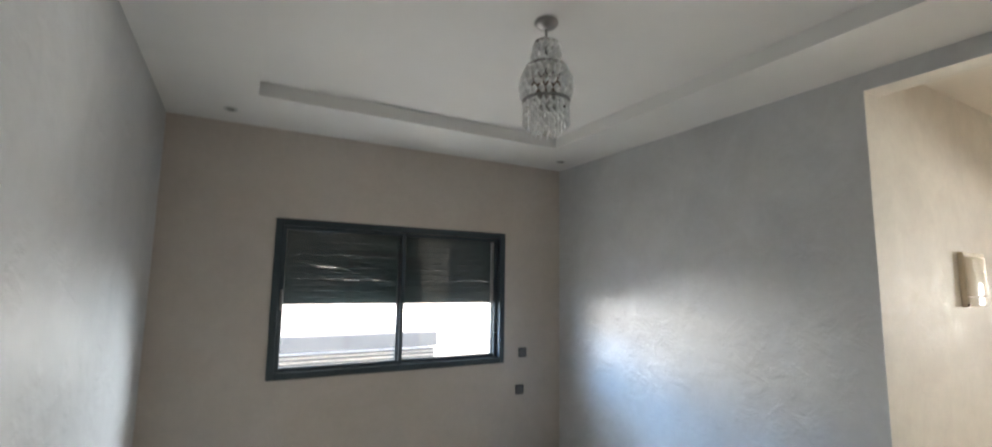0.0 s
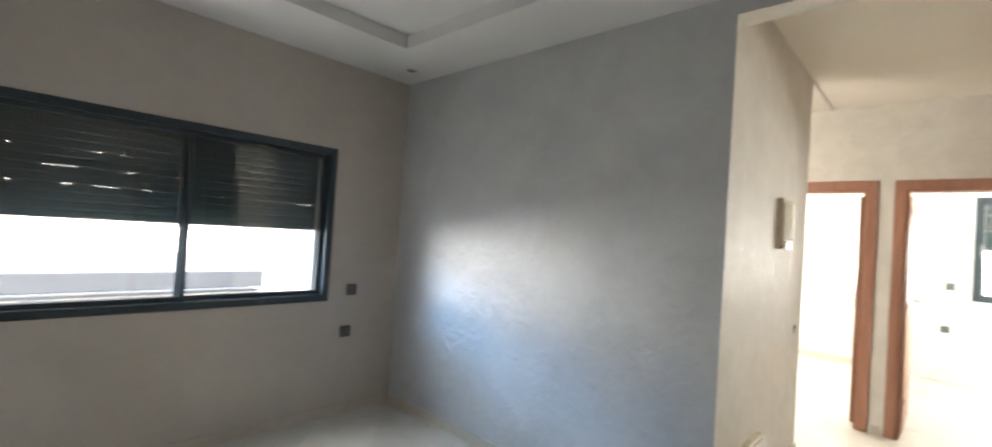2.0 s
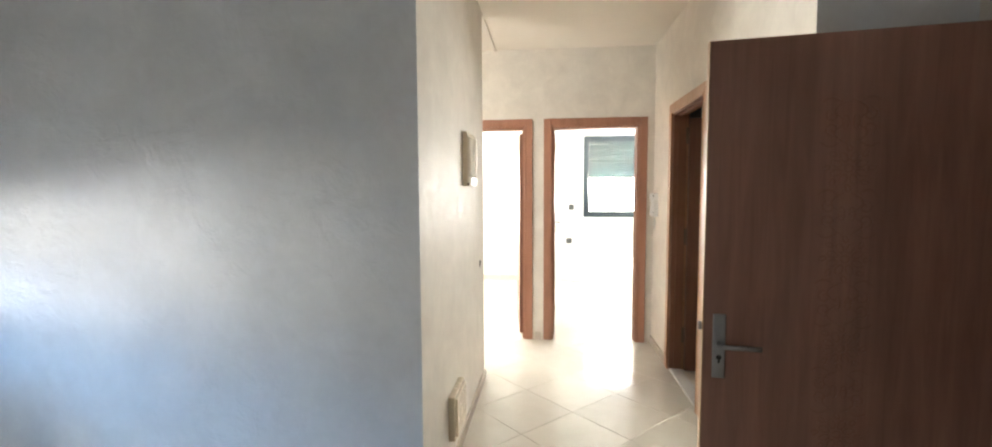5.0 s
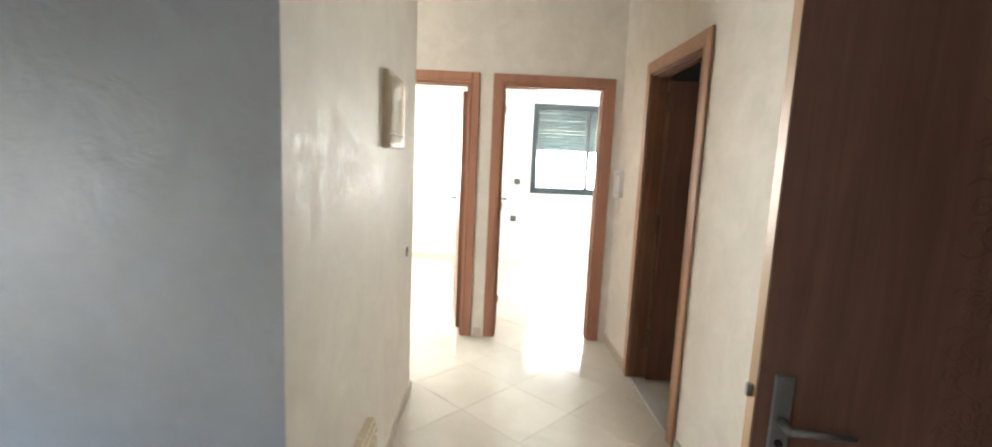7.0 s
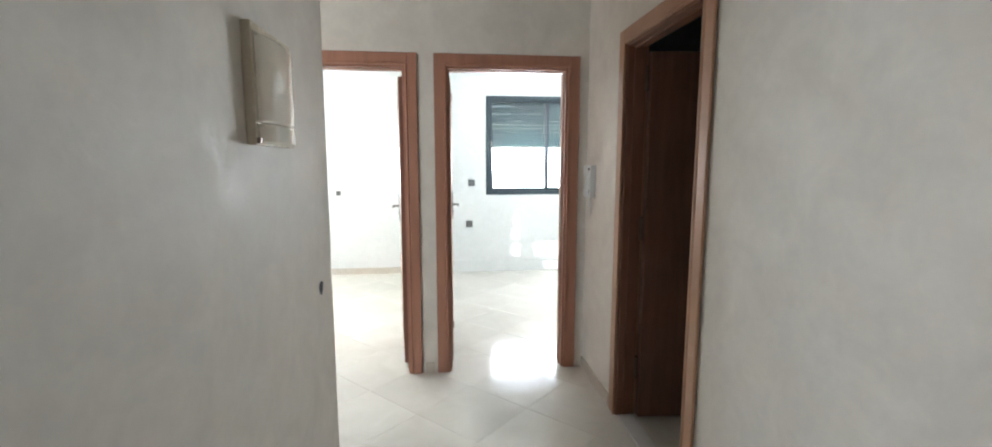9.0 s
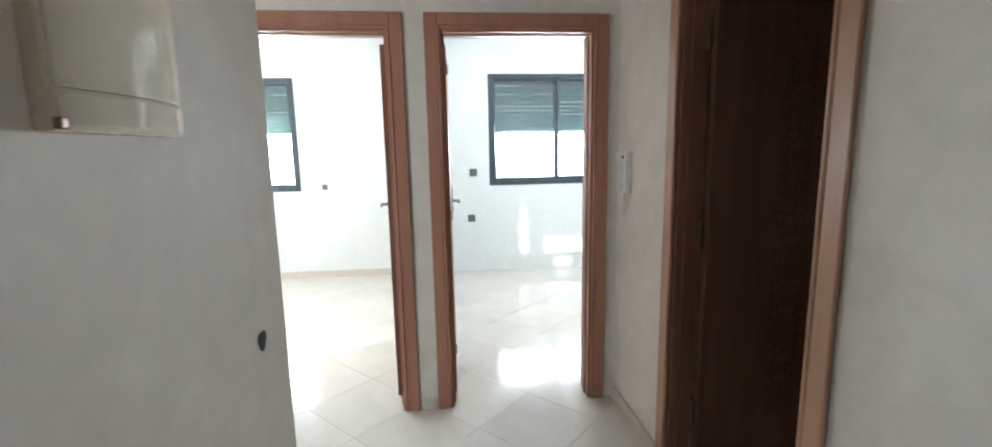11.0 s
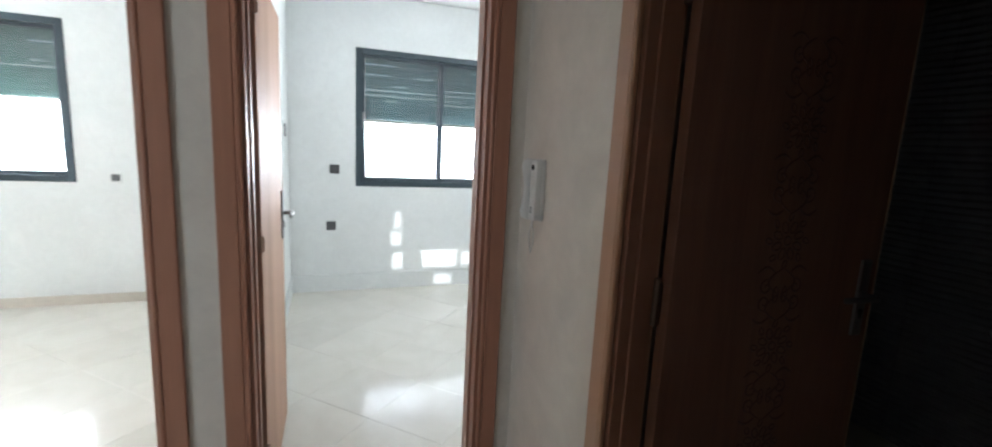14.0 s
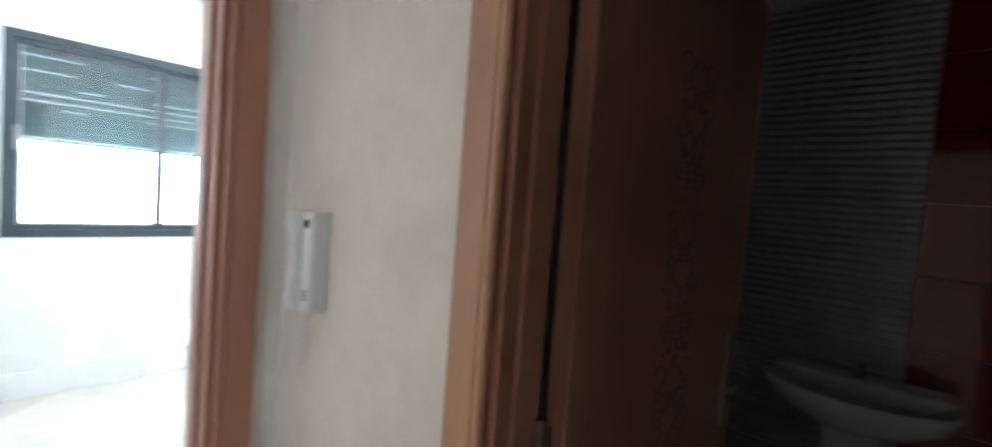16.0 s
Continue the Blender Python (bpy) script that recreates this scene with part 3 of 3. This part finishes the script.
def hinges(owner, x, y, zs, size=1.0, mat=M_HINGE):
    for z in zs:
        h = 0.05 * size
        part("hinge", merged(rod((x, y, z - h), (x, y, z + h), 0.008 * size), box(x - 0.016 * size, x + 0.016 * size, y - 0.002, y + 0.002, z - h * 0.9, z + h * 0.9)), mat, owner, "steel butt hinge")


HINGES = (0.29, 1.08, 1.87)
# bathroom door: leaf swung inwards, hinged on the far jamb
d1 = tagged(new("door_1"), "open brown bathroom door with carved scrollwork in a beech frame", "door", kind="structure")
d1.matrix_basis = pose(0, COR_Y0 - WALL_S, 0)
door_lining(d1, *DOOR_BATH, WALL_S, DOOR_TOP, 0.066, M_CASING_TAN, M_JAMB_SHADED)
leaf = door_leaf(d1, 0.73, 2.0, 1.08)
leaf.matrix_basis = pose(4.642, -0.008, 0, 0, 0, -92) @ pose(0, -0.04, 0)
hinges(d1, 4.644, -0.002, HINGES, 1.25)

structure("threshold", box(DOOR_BATH[0] + 0.026, DOOR_BATH[1] - 0.026, COR_Y0 - WALL_S + 0.002, COR_Y0 - 0.002, 0.001, 0.012, 0.003), M_CERAMIC, "pale stone threshold in the bathroom doorway", "threshold")

# bedroom door: leaf folded back along the partition
d2 = tagged(new("door_2"), "open glossy brown bedroom door in a reddish beech frame", "door", kind="structure")
d2.matrix_basis = pose(BED_X0, 0, 0, 0, 0, 90)
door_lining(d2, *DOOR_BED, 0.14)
leaf = door_leaf(d2, 0.73, 2.0, 1.09, False, M_LEAF_LIT)
leaf.matrix_basis = pose(0.70, -0.005, 0, 0, 0, -91)
hinges(d2, 0.70, 0.004, HINGES, 0.6, M_HINGE_PALE)

# side room door
d3 = tagged(new("door_3"), "open brown door in a reddish beech frame beside the bedroom", "door", kind="structure")
d3.matrix_basis = pose(BED_X0, 0, 0, 0, 0, 90)
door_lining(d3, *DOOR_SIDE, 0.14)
leaf = door_leaf(d3, 0.73, 2.0, 1.08, False)
leaf.matrix_basis = pose(1.048, -0.005, 0, 0, 0, -84) @ pose(0, -0.04, 0)

# closed hall door next to the side room door
d5 = tagged(new("door_5"), "closed brown door in a reddish beech frame", "door", kind="structure")
d5.matrix_basis = pose(BED_X0, 0, 0, 0, 0, 90)
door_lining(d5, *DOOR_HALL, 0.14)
leaf = door_leaf(d5, DOOR_HALL[1] - DOOR_HALL[0] - 0.056, 2.02, 1.08, False)
leaf.matrix_basis = pose(DOOR_HALL[0] + 0.028, 0.004, 0)

# living room door in the south wall, its leaf swung wide across the corridor opening
d4 = tagged(new("door_4"), "wide open dark brown carved door with steel lever handle", "door", kind="structure")
d4.matrix_basis = pose(0, LIV_Y0 - 0.14, 0)
door_lining(d4, *DOOR_ENTRY, 0.14, ENTRY_TOP)
leaf = door_leaf(d4, 0.862, 1.963, 0.915, True, M_LEAF, M_CARVE_FAINT)
leaf.matrix_basis = pose(2.39, 0.158, 0, 0, 0, 82) @ pose(0, -0.04, 0)
hinges(d4, 2.398, 0.155, (0.25, 1.0, 1.72))
wall("wall_vestibule_south", "y", -2.3, -2.15, 0.6, LIV_X1 + 0.15, 0, TOP, [], [M_FACADE, M_TAUPE, M_TAUPE], "plain vestibule wall")
wall("wall_vestibule_west", "x", 0.6, 0.75, -2.15, LIV_Y0 - 0.14, 0, TOP, [], [M_FACADE, M_TAUPE, M_TAUPE], "plain vestibule wall")
wall("wall_vestibule_east", "x", LIV_X1, LIV_X1 + 0.15, -2.15, LIV_Y0 - 0.14, 0, TOP, [], [M_TAUPE, M_FACADE, M_TAUPE], "plain vestibule wall")

# ---- fittings ----


def socket_plate(at, turn, label, group="", cover=M_SOCKET):
    s = thing("wall_socket", label, "socket", at, group, turn=turn)
    part("cover_plate", box(-0.042, 0.042, -0.009, 0, -0.042, 0.042, 0.004, 2), cover, s)
    part("insert", merged(box(-0.028, 0.028, -0.0115, -0.008, -0.028, 0.028, 0.002), rod((-0.01, -0.013, 0), (-0.01, -0.011, 0), 0.004, 8), rod((0.01, -0.013, 0), (0.01, -0.011, 0), 0.004, 8)), M_SOCKET_IN, s)
    return s


socket_plate((2.152, LIV_Y1, 0.951), 0, "dark grey wall socket beside the living room window", "sockets")
socket_plate((2.124, LIV_Y1, 0.631), 0, "dark grey wall socket below another on taupe wall", "sockets")
socket_plate((BED_X1, 0.406, 1.173), -90, "dark grey socket on the white bedroom wall", "sockets")
socket_plate((BED_X1, 0.439, 0.638), -90, "dark grey socket low on the white bedroom wall", "sockets")
socket_plate((SIDE_X1, 2.087, 1.051), -90, "white socket with a grey insert on the white wall", "sockets", M_PLASTIC)

sw = thing("light_switch", "double white switch plate on the white partition wall", "switch", (7.77, BED_Y1, 1.50))
part("cover_plate", box(-0.075, 0.075, -0.011, 0, -0.075, 0.075, 0.004), M_PLASTIC, sw)
for x in (-0.036, 0.036):
    part("rocker", box(x - 0.028, x + 0.028, -0.017, -0.01, -0.05, 0.05, 0.003), M_SOCKET, sw)

# fuse box on the corridor wall
fb = thing("fuse_box", "cream plastic fuse box with a glossy bowed cover", "fuse box", (3.665, COR_Y1, 1.638))


def bowed(x0, x1, z0, z1, back, low, crown, n=12):
    """A shallow cover whose front bows outwards across its width; back, low and crown are distances from the wall."""
    bm = bmesh.new()
    prev = None
    for i in range(n + 1):
        u = i / n
        x = x0 + (x1 - x0) * u
        d = low + (crown - low) * math.sin(math.pi * u) ** 0.8
        e = 0.006 if 0 < i < n else 0.014
        ring = [bm.verts.new(p) for p in ((x, -back, z0), (x, -d + 0.004, z0), (x, -d, z0 + e), (x, -d, z1 - e), (x, -d + 0.004, z1), (x, -back, z1))]
        if prev:
            for k in range(6):
                bm.faces.new((prev[k], prev[(k + 1) % 6], ring[(k + 1) % 6], ring[k]))
        else:
            bm.faces.new(ring)
        prev = ring
    bm.faces.new(prev[::-1])
    return bm


part("body", box(-0.156, 0.156, -0.026, 0, -0.158, 0.158, 0.004, 2), M_CREAM_PLASTIC, fb)
part("cover", bowed(-0.15, 0.15, -0.098, 0.132, 0.024, 0.032, 0.052, 20), M_COVER, fb, "glossy bowed cream cover")
part("lower_panel", bowed(-0.15, 0.15, -0.154, -0.1, 0.024, 0.032, 0.052, 20), M_COVER, fb)
part("hinge_pin", box(-0.156, -0.142, -0.036, -0.024, -0.154, -0.138, 0.002), M_HINGE, fb)

jb = thing("junction_box", "low cream junction box with a clear cover near the floor", "junction box", (3.17, COR_Y1, 0.31))
part("body", box(-0.135, 0.135, -0.035, 0, -0.115, 0.115, 0.008, 2), M_CREAM_PLASTIC, jb)
part("cover", box(-0.12, 0.12, -0.047, -0.034, -0.1, 0.1, 0.008, 2), M_CREAM_PLASTIC, jb)

# thin dark disc on the plaster, the cable hole's shade in its colour
hole = bmesh.new()
bmesh.ops.create_circle(hole, cap_ends=True, segments=18, radius=0.028)
for v in hole.verts:
    v.co *= 1 + 0.12 * math.sin(3 * math.atan2(v.co.y, v.co.x))
cut = bmesh.ops.extrude_face_region(hole, geom=hole.faces[:])
for v in cut["geom"]:
    if isinstance(v, bmesh.types.BMVert):
        v.co.z += 0.003
hole = turned(hole, pose(4.153, COR_Y1 + 0.001, 0.925, 90))
tagged(finish("cable_hole", hole, M_HOLE), "dark empty cable hole in the plaster wall", "hole")


def intercom():
    t = thing("intercom", "white intercom handset on the corridor wall, thin cord below", "intercom", (5.165, COR_Y0, 1.315), turn=180)
    part("base", merged(box(-0.046, 0.046, -0.018, 0, -0.105, 0.105, 0.006, 2), box(-0.006, 0.046, -0.044, -0.012, -0.103, 0.103, 0.009, 3)), M_PLASTIC, t)
    prof = [(-0.104, 0.045, 0.030), (-0.098, 0.060, 0.024), (-0.075, 0.068, 0.022), (-0.045, 0.060, 0.03), (0.0, 0.055, 0.034), (0.045, 0.060, 0.03), (0.075, 0.068, 0.022), (0.100, 0.062, 0.022), (0.106, 0.046, 0.028)]
    bm = bmesh.new()
    prev = None
    for z, d, back in prof:
        ring = [bm.verts.new(p) for p in ((-0.042, -back, z), (-0.012, -back, z), (-0.010, -back - 0.008, z), (-0.015, -d, z), (-0.038, -d, z), (-0.045, -d + 0.012, z))]
        if prev:
            for k in range(6):
                bm.faces.new((prev[k], prev[(k + 1) % 6], ring[(k + 1) % 6], ring[k]))
        else:
            bm.faces.new(ring[::-1])
        prev = ring
    bm.faces.new(prev)
    part("handset", bm, M_PLASTIC, t, "curved white handset", True)
    part("button", rod((0.022, -0.048, 0.078), (0.022, -0.043, 0.078), 0.009), M_HOLE, t, "dark round button")
    # slots are thin dark strips, the grooves' shade put into their colour
    part("speaker_slot", merged(*[box(0.010, 0.034, -0.0455, -0.0435, -0.06 - 0.008 * k, -0.057 - 0.008 * k) for k in range(3)]), M_SOCKET, t)
    cord = bpy.data.curves.new("cord", "CURVE")
    cord.dimensions, cord.bevel_depth, cord.bevel_resolution = "3D", 0.003, 2
    sp = cord.splines.new("POLY")
    pts = []
    for i in range(61):
        u = i / 60
        z = -0.10 - 0.125 * math.sin(math.pi * u) ** 0.8
        open_out = 0.02 * math.sin(math.pi * min(1.0, max(0.0, (-z - 0.12) / 0.1)))
        pts.append((-0.024 + (open_out if u > 0.5 else -open_out) + 0.004 * u, -0.018, z))
    sp.points.add(len(pts) - 1)
    for p, c in zip(sp.points, pts):
        p.co = (*c, 1)
    cord.materials.append(M_PLASTIC)
    ob = new("cord", cord)
    ob.parent = t
    t.matrix_basis = t.matrix_basis @ Matrix.Diagonal((0.82, 0.9, 1.0, 1.0))


intercom()

SPOTS = ((2.35, 3.53), (-0.27, 3.55))
# chandelier
CH = (0.99, 1.79)
ch = thing("chandelier", "small tiered crystal chandelier hanging from the tray ceiling", "chandelier", (*CH, TRAY))
part("canopy", lathe([(0.052, 0.0), (0.055, -0.012), (0.04, -0.028), (0.012, -0.04)][::-1]), M_STEEL, ch, "chrome ceiling canopy", True)
part("stem", rod((0, 0, -0.035), (0, 0, -0.40), 0.006), M_STEEL, ch)


def hoop(r, z0, z1, sides=32):
    bm = bmesh.new()
    rings = [[bm.verts.new((q * math.cos(2 * math.pi * i / sides), q * math.sin(2 * math.pi * i / sides), z)) for i in range(sides)] for q, z in ((r, z0), (r, z1), (r - 0.004, z1), (r - 0.004, z0))]
    for k in range(4):
        for i in range(sides):
            bm.faces.new((rings[k][i], rings[k][(i + 1) % sides], rings[(k + 1) % 4][(i + 1) % sides], rings[(k + 1) % 4][i]))
    return bm


def bead_mesh(r, h):
    bm = bmesh.new()
    bmesh.ops.create_cone(bm, segments=6, radius1=r, radius2=r * 0.25, depth=h * 0.5, cap_ends=True)
    for v in bm.verts:
        v.co.z += h * 0.25
    low = bmesh.new()
    bmesh.ops.create_cone(low, segments=6, radius1=r * 0.2, radius2=r, depth=h * 0.5, cap_ends=True)
    for v in low.verts:
        v.co.z -= h * 0.25
    return merged(bm, low)


BEADS = {}


def bead(parent, r, h, at):
    if (r, h) not in BEADS:
        ob = part("crystal", bead_mesh(r, h), M_CRYSTAL, parent)
        BEADS[r, h] = ob.data
    else:
        ob = new("crystal", BEADS[r, h])
        ob.parent = parent
    ob.location = at


def crystal_tier(profile, n, r, h):
    """A chrome frame dressed with rows of cut crystals; profile: (radius, height) row by row from the top."""
    q, z = profile[0]
    e, low = profile[-1]
    tier = part("tier", merged(hoop(q, z + h * 0.5, z + h * 0.5 + 0.008), rod((-q, 0, z + h * 0.5), (q, 0, z + h * 0.5), 0.003, 6), rod((0, -q, z + h * 0.5), (0, q, z + h * 0.5), 0.003, 6)), M_STEEL, ch, "chrome crystal tier")
    part("hoop", hoop(e, low - h * 0.5 - 0.008, low - h * 0.5), M_STEEL, ch)
    for row, (radius, height) in enumerate(profile):
        for i in range(n):
            a = 2 * math.pi * (i + 0.5 * (row % 2)) / n
            bead(tier, r, h, (radius * math.cos(a), radius * math.sin(a), height))


crystal_tier(((0.055, -0.130), (0.060, -0.165), (0.058, -0.200)), 14, 0.0125, 0.036)
crystal_tier(((0.092, -0.245), (0.108, -0.281), (0.113, -0.317), (0.106, -0.353)), 20, 0.0155, 0.038)
for k in range(5):
    a = 2 * math.pi * k / 5 + 0.3
    part("lamp_socket", merged(rod((0.055 * math.cos(a), 0.055 * math.sin(a), -0.33), (0.055 * math.cos(a), 0.055 * math.sin(a), -0.275), 0.013, 10), rod((0, 0, -0.345), (0.055 * math.cos(a), 0.055 * math.sin(a), -0.33), 0.004, 6)), M_HINGE, ch, "dull metal lamp socket")
for ring_r, n, length in ((0.1, 22, 3), (0.065, 14, 4)):
    fringe = part("fringe", merged(hoop(ring_r, -0.385, -0.378), rod((-ring_r, 0, -0.382), (ring_r, 0, -0.382), 0.002, 6), rod((0, -ring_r, -0.382), (0, ring_r, -0.382), 0.002, 6)), M_STEEL, ch)
    for i in range(n):
        a = 2 * math.pi * i / n
        for k in range(length):
            bead(fringe, 0.0075, 0.036, (ring_r * math.cos(a), ring_r * math.sin(a), -0.403 - 0.037 * k))

# recessed spotlights in the ceiling ring, switched off
for x, y in SPOTS:
    sp = thing("recessed_spotlight", "small recessed ceiling spotlight, switched off", "spotlight", (x, y, RING), "ceiling spotlights")
    part("trim_ring", lathe([(0.040, 0.004), (0.043, 0.0), (0.041, -0.004), (0.030, -0.005), (0.027, 0.004)], 24), M_GUIDE, sp, "pale metal trim ring", True)
    part("lens", lathe([(0.026, -0.002), (0.024, -0.0035), (0.001, -0.0045)][::-1], 20), M_GLASS_DULL, sp, "dull glass lens", True)

# washbasin
wb = thing("washbasin", "white ceramic pedestal washbasin under a dark tiled wall", "washbasin", (4.41, BATH_Y0 + 0.24, 0))
bowl = lathe([(0.09, 0.665), (0.17, 0.69), (0.245, 0.75), (0.275, 0.81), (0.278, 0.825), (0.262, 0.828), (0.22, 0.79), (0.14, 0.735), (0.02, 0.72)], 36)
for v in bowl.verts:
    v.co.y *= 0.82
part("bowl", bowl, M_CERAMIC, wb, "", True)
part("back_ledge", box(-0.26, 0.26, -0.06, -0.235, 0.765, 0.84, 0.018, 3), M_CERAMIC, wb)
part("pedestal", lathe([(0.10, 0.0), (0.095, 0.05), (0.075, 0.35), (0.085, 0.69)], 20), M_CERAMIC, wb, "", True)
part("tap", merged(rod((0, -0.13, 0.83), (0, -0.13, 0.91), 0.018), rod((0, -0.13, 0.90), (0, 0.0, 0.88), 0.011), box(-0.012, 0.012, -0.15, -0.07, 0.912, 0.926, 0.004)), M_STEEL, wb, "chrome mixer tap")

wb.matrix_basis = pose(4.41, BATH_Y0 + 0.24, 0) @ Matrix.Diagonal((1.17, 1.0, 1.0, 1.0))

# ---- skirtings ----


def skirting(name, segs, high, mat, label):
    bm = bmesh.new()
    for x0, x1, y0, y1 in segs:
        quad_box(bm, x0, x1, y0, y1, 0, high)
    return structure(name, bm, mat, label, "skirting")


t = 0.012
skirting("baseboard", [(LIV_X0, LIV_X1, LIV_Y1 - t, LIV_Y1), (LIV_X0, LIV_X0 + t, LIV_Y0, LIV_Y1 - t), (LIV_X1 - t, LIV_X1, COR_Y1, LIV_Y1 - t)], 0.072, M_SKIRT, "low beige tile skirting in the living room")
skirting("baseboard_corridor", [(LIV_X1 + 0.001, STUB_END, COR_Y1 - t, COR_Y1), (STUB_END, STUB_END + t, COR_Y1 - t, COR_Y1 + 0.16), (LIV_X1 + 0.001, DOOR_BATH[0] - 0.09, COR_Y0, COR_Y0 + t), (DOOR_BATH[1] + 0.09, COR_END, COR_Y0, COR_Y0 + t), (COR_END - t, COR_END, DOOR_BED[1] + 0.088, DOOR_SIDE[0] - 0.088)], 0.072, M_SKIRT, "low beige tile skirting in the corridor")
skirting("baseboard_bedroom", [(BED_X1 - t, BED_X1, BED_Y0, BED_Y1), (BED_X0, BED_X1 - t, BED_Y1 - t, BED_Y1)], 0.16, M_WHITE_WALL, "tall white skirting in the bedroom")
skirting("baseboard_side_room", [(SIDE_X1 - t, SIDE_X1, SIDE_Y0, SIDE_Y1), (BED_X0 + 0.02, SIDE_X1 - t, SIDE_Y0, SIDE_Y0 + t)], 0.08, M_SKIRT, "low beige tile skirting in the side room")

# ---- outside ----
nb = tagged(new("neighbour_building"), "pale rendered building across the street with a louvred parapet", "building")
nb.matrix_basis = pose(0, 14, -3.4)
part("wall", box(-14, 5.37, 0.1, 8, 0, 2.75), M_WHITE_RENDER, nb)
part("roof", box(-14, 5.37, 0.16, 8.02, 2.75, 2.87), M_WHITE_RENDER, nb, "white roof slab")
part("parapet", box(-14.02, 5.39, 0.0, 0.15, 2.98, 3.4, 0.02), M_FACADE_DARK, nb, "blue-grey parapet band")
for k in range(9):
    part("louvre", turned(box(-13.9, 5.3, -0.012, 0.012, -0.04, 0.04, 0.004), pose(0, 0.03, 2.0 + k * 0.112, 25)), M_LOUVRE, nb)

# plain block added so the far view through the window reads bright white
wb2 = tagged(new("white_backdrop"), "plain white block added to fill the bright distance beyond the louvred building", "building")
wb2.matrix_basis = pose(0, 26, -3.4)
part("wall", box(-40, 45, 0, 10, 0, 6.6), M_WHITE_RENDER, wb2)
part("parapet", box(-40.1, 45.1, -0.1, 10.1, 6.6, 7.3, 0.03), M_WHITE_RENDER, wb2)

# ---- bathroom wall tiles ----
bath_wall = bpy.data.objects["wall_bathroom_south"]
made = {}
for row in range(-1, 8):
    z0, z1 = max(0.0, 0.086 + row * 0.3), min(2.5, 0.386 + row * 0.3)
    for tone, x0, x1 in ((M_RED, BATH_X0, 4.27), (M_WAVE, 4.27, COR_END)):
        x = x1 if tone is M_RED else x0
        while x0 + 0.02 < x if tone is M_RED else x < x1 - 0.02:
            a, b = (max(x - 0.45, x0), x) if tone is M_RED else (x, min(x + 0.45, x1))
            key = (tone.name, round(b - a, 3), round(z1 - z0, 3))
            if key not in made:
                ob = part("tile", box(0.0015, b - a - 0.0015, 0.0, 0.008, 0.0015, z1 - z0 - 0.0015, 0.0015), tone, bath_wall)
                made[key] = ob.data
            else:
                ob = new("tile", made[key])
                ob.parent = bath_wall
            ob.location = (a, BATH_Y0 + 0.001, z0)
            x = a if tone is M_RED else b

# ---- floor tiles ----
floor = bpy.data.objects["floor"]
S = 0.45
P0, Q0 = 4.03, 4.085
ROOMS = ((LIV_X0 - 0.1, 2.73, LIV_Y0 - 0.1, LIV_Y1 + 0.1), (2.73, 5.4, BATH_Y0 - 0.1, 3.05), (5.4, 8.7, BED_Y0 - 0.1, SIDE_Y1 + 0.1))


def clipped(points, axis, limit, sign):
    """The part of a flat convex outline on one side of a line across an axis."""
    out = []
    for a, b in zip(points, points[1:] + points[:1]):
        da, db = sign * (a[axis] - limit), sign * (b[axis] - limit)
        if da >= 0:
            out.append(a)
        if da * db < 0:
            u = da / (da - db)
            out.append((a[0] + (b[0] - a[0]) * u, a[1] + (b[1] - a[1]) * u))
    return out


def cut_tile(points):
    bm = bmesh.new()
    low = [bm.verts.new((*p, -0.006)) for p in points]
    high = [bm.verts.new((*p, 0.0)) for p in points]
    bm.faces.new(low[::-1])
    bm.faces.new(high)
    for k in range(len(points)):
        bm.faces.new((low[k - 1], low[k], high[k], high[k - 1]))
    return bm


tile_me = None
HALF = S / math.sqrt(2)
for i in range(-16, 17):
    for j in range(-16, 17):
        p, q = P0 + (i + 0.5) * S, Q0 + (j + 0.5) * S
        x, y = (p + q) / math.sqrt(2), (p - q) / math.sqrt(2)
        room = [r for r in ROOMS if r[0] <= x < r[1] and r[2] - HALF < y < r[3] + HALF or (r is ROOMS[0] and r[0] - HALF < x < r[0] and r[2] < y < r[3])]
        if not room:
            continue
        x0, x1, y0, y1 = room[0]
        outer = y > 2.7 or y < -2.1 or (x < 2.73 and y < -0.3)
        west = ROOMS[2][0] if room[0] is ROOMS[2] and outer else ROOMS[0][0]
        east = ROOMS[0][1] if room[0] is ROOMS[0] and outer else ROOMS[2][1]
        whole = y - HALF > y0 and y + HALF < y1 and x - HALF > west and x + HALF < east
        if whole and tile_me:
            ob = new("tile", tile_me)
            ob.parent = floor
            ob.matrix_basis = pose(x, y, 0, 0, 0, 45)
        elif whole:
            ob = part("tile", box(-S / 2 + 0.0006, S / 2 - 0.0006, -S / 2 + 0.0006, S / 2 - 0.0006, -0.006, 0.0, 0.0014), M_TILE, floor)
            tile_me = ob.data
            ob.matrix_basis = pose(x, y, 0, 0, 0, 45)
        else:
            h = HALF - 0.001
            pts = [(x + h, y), (x, y + h), (x - h, y), (x, y - h)]
            for axis, limit, sign in ((0, west, 1), (0, east, -1), (1, y0, 1), (1, y1, -1)):
                pts = clipped(pts, axis, limit, sign)
            if len(pts) > 2:
                part("tile", cut_tile(pts), M_TILE, floor)
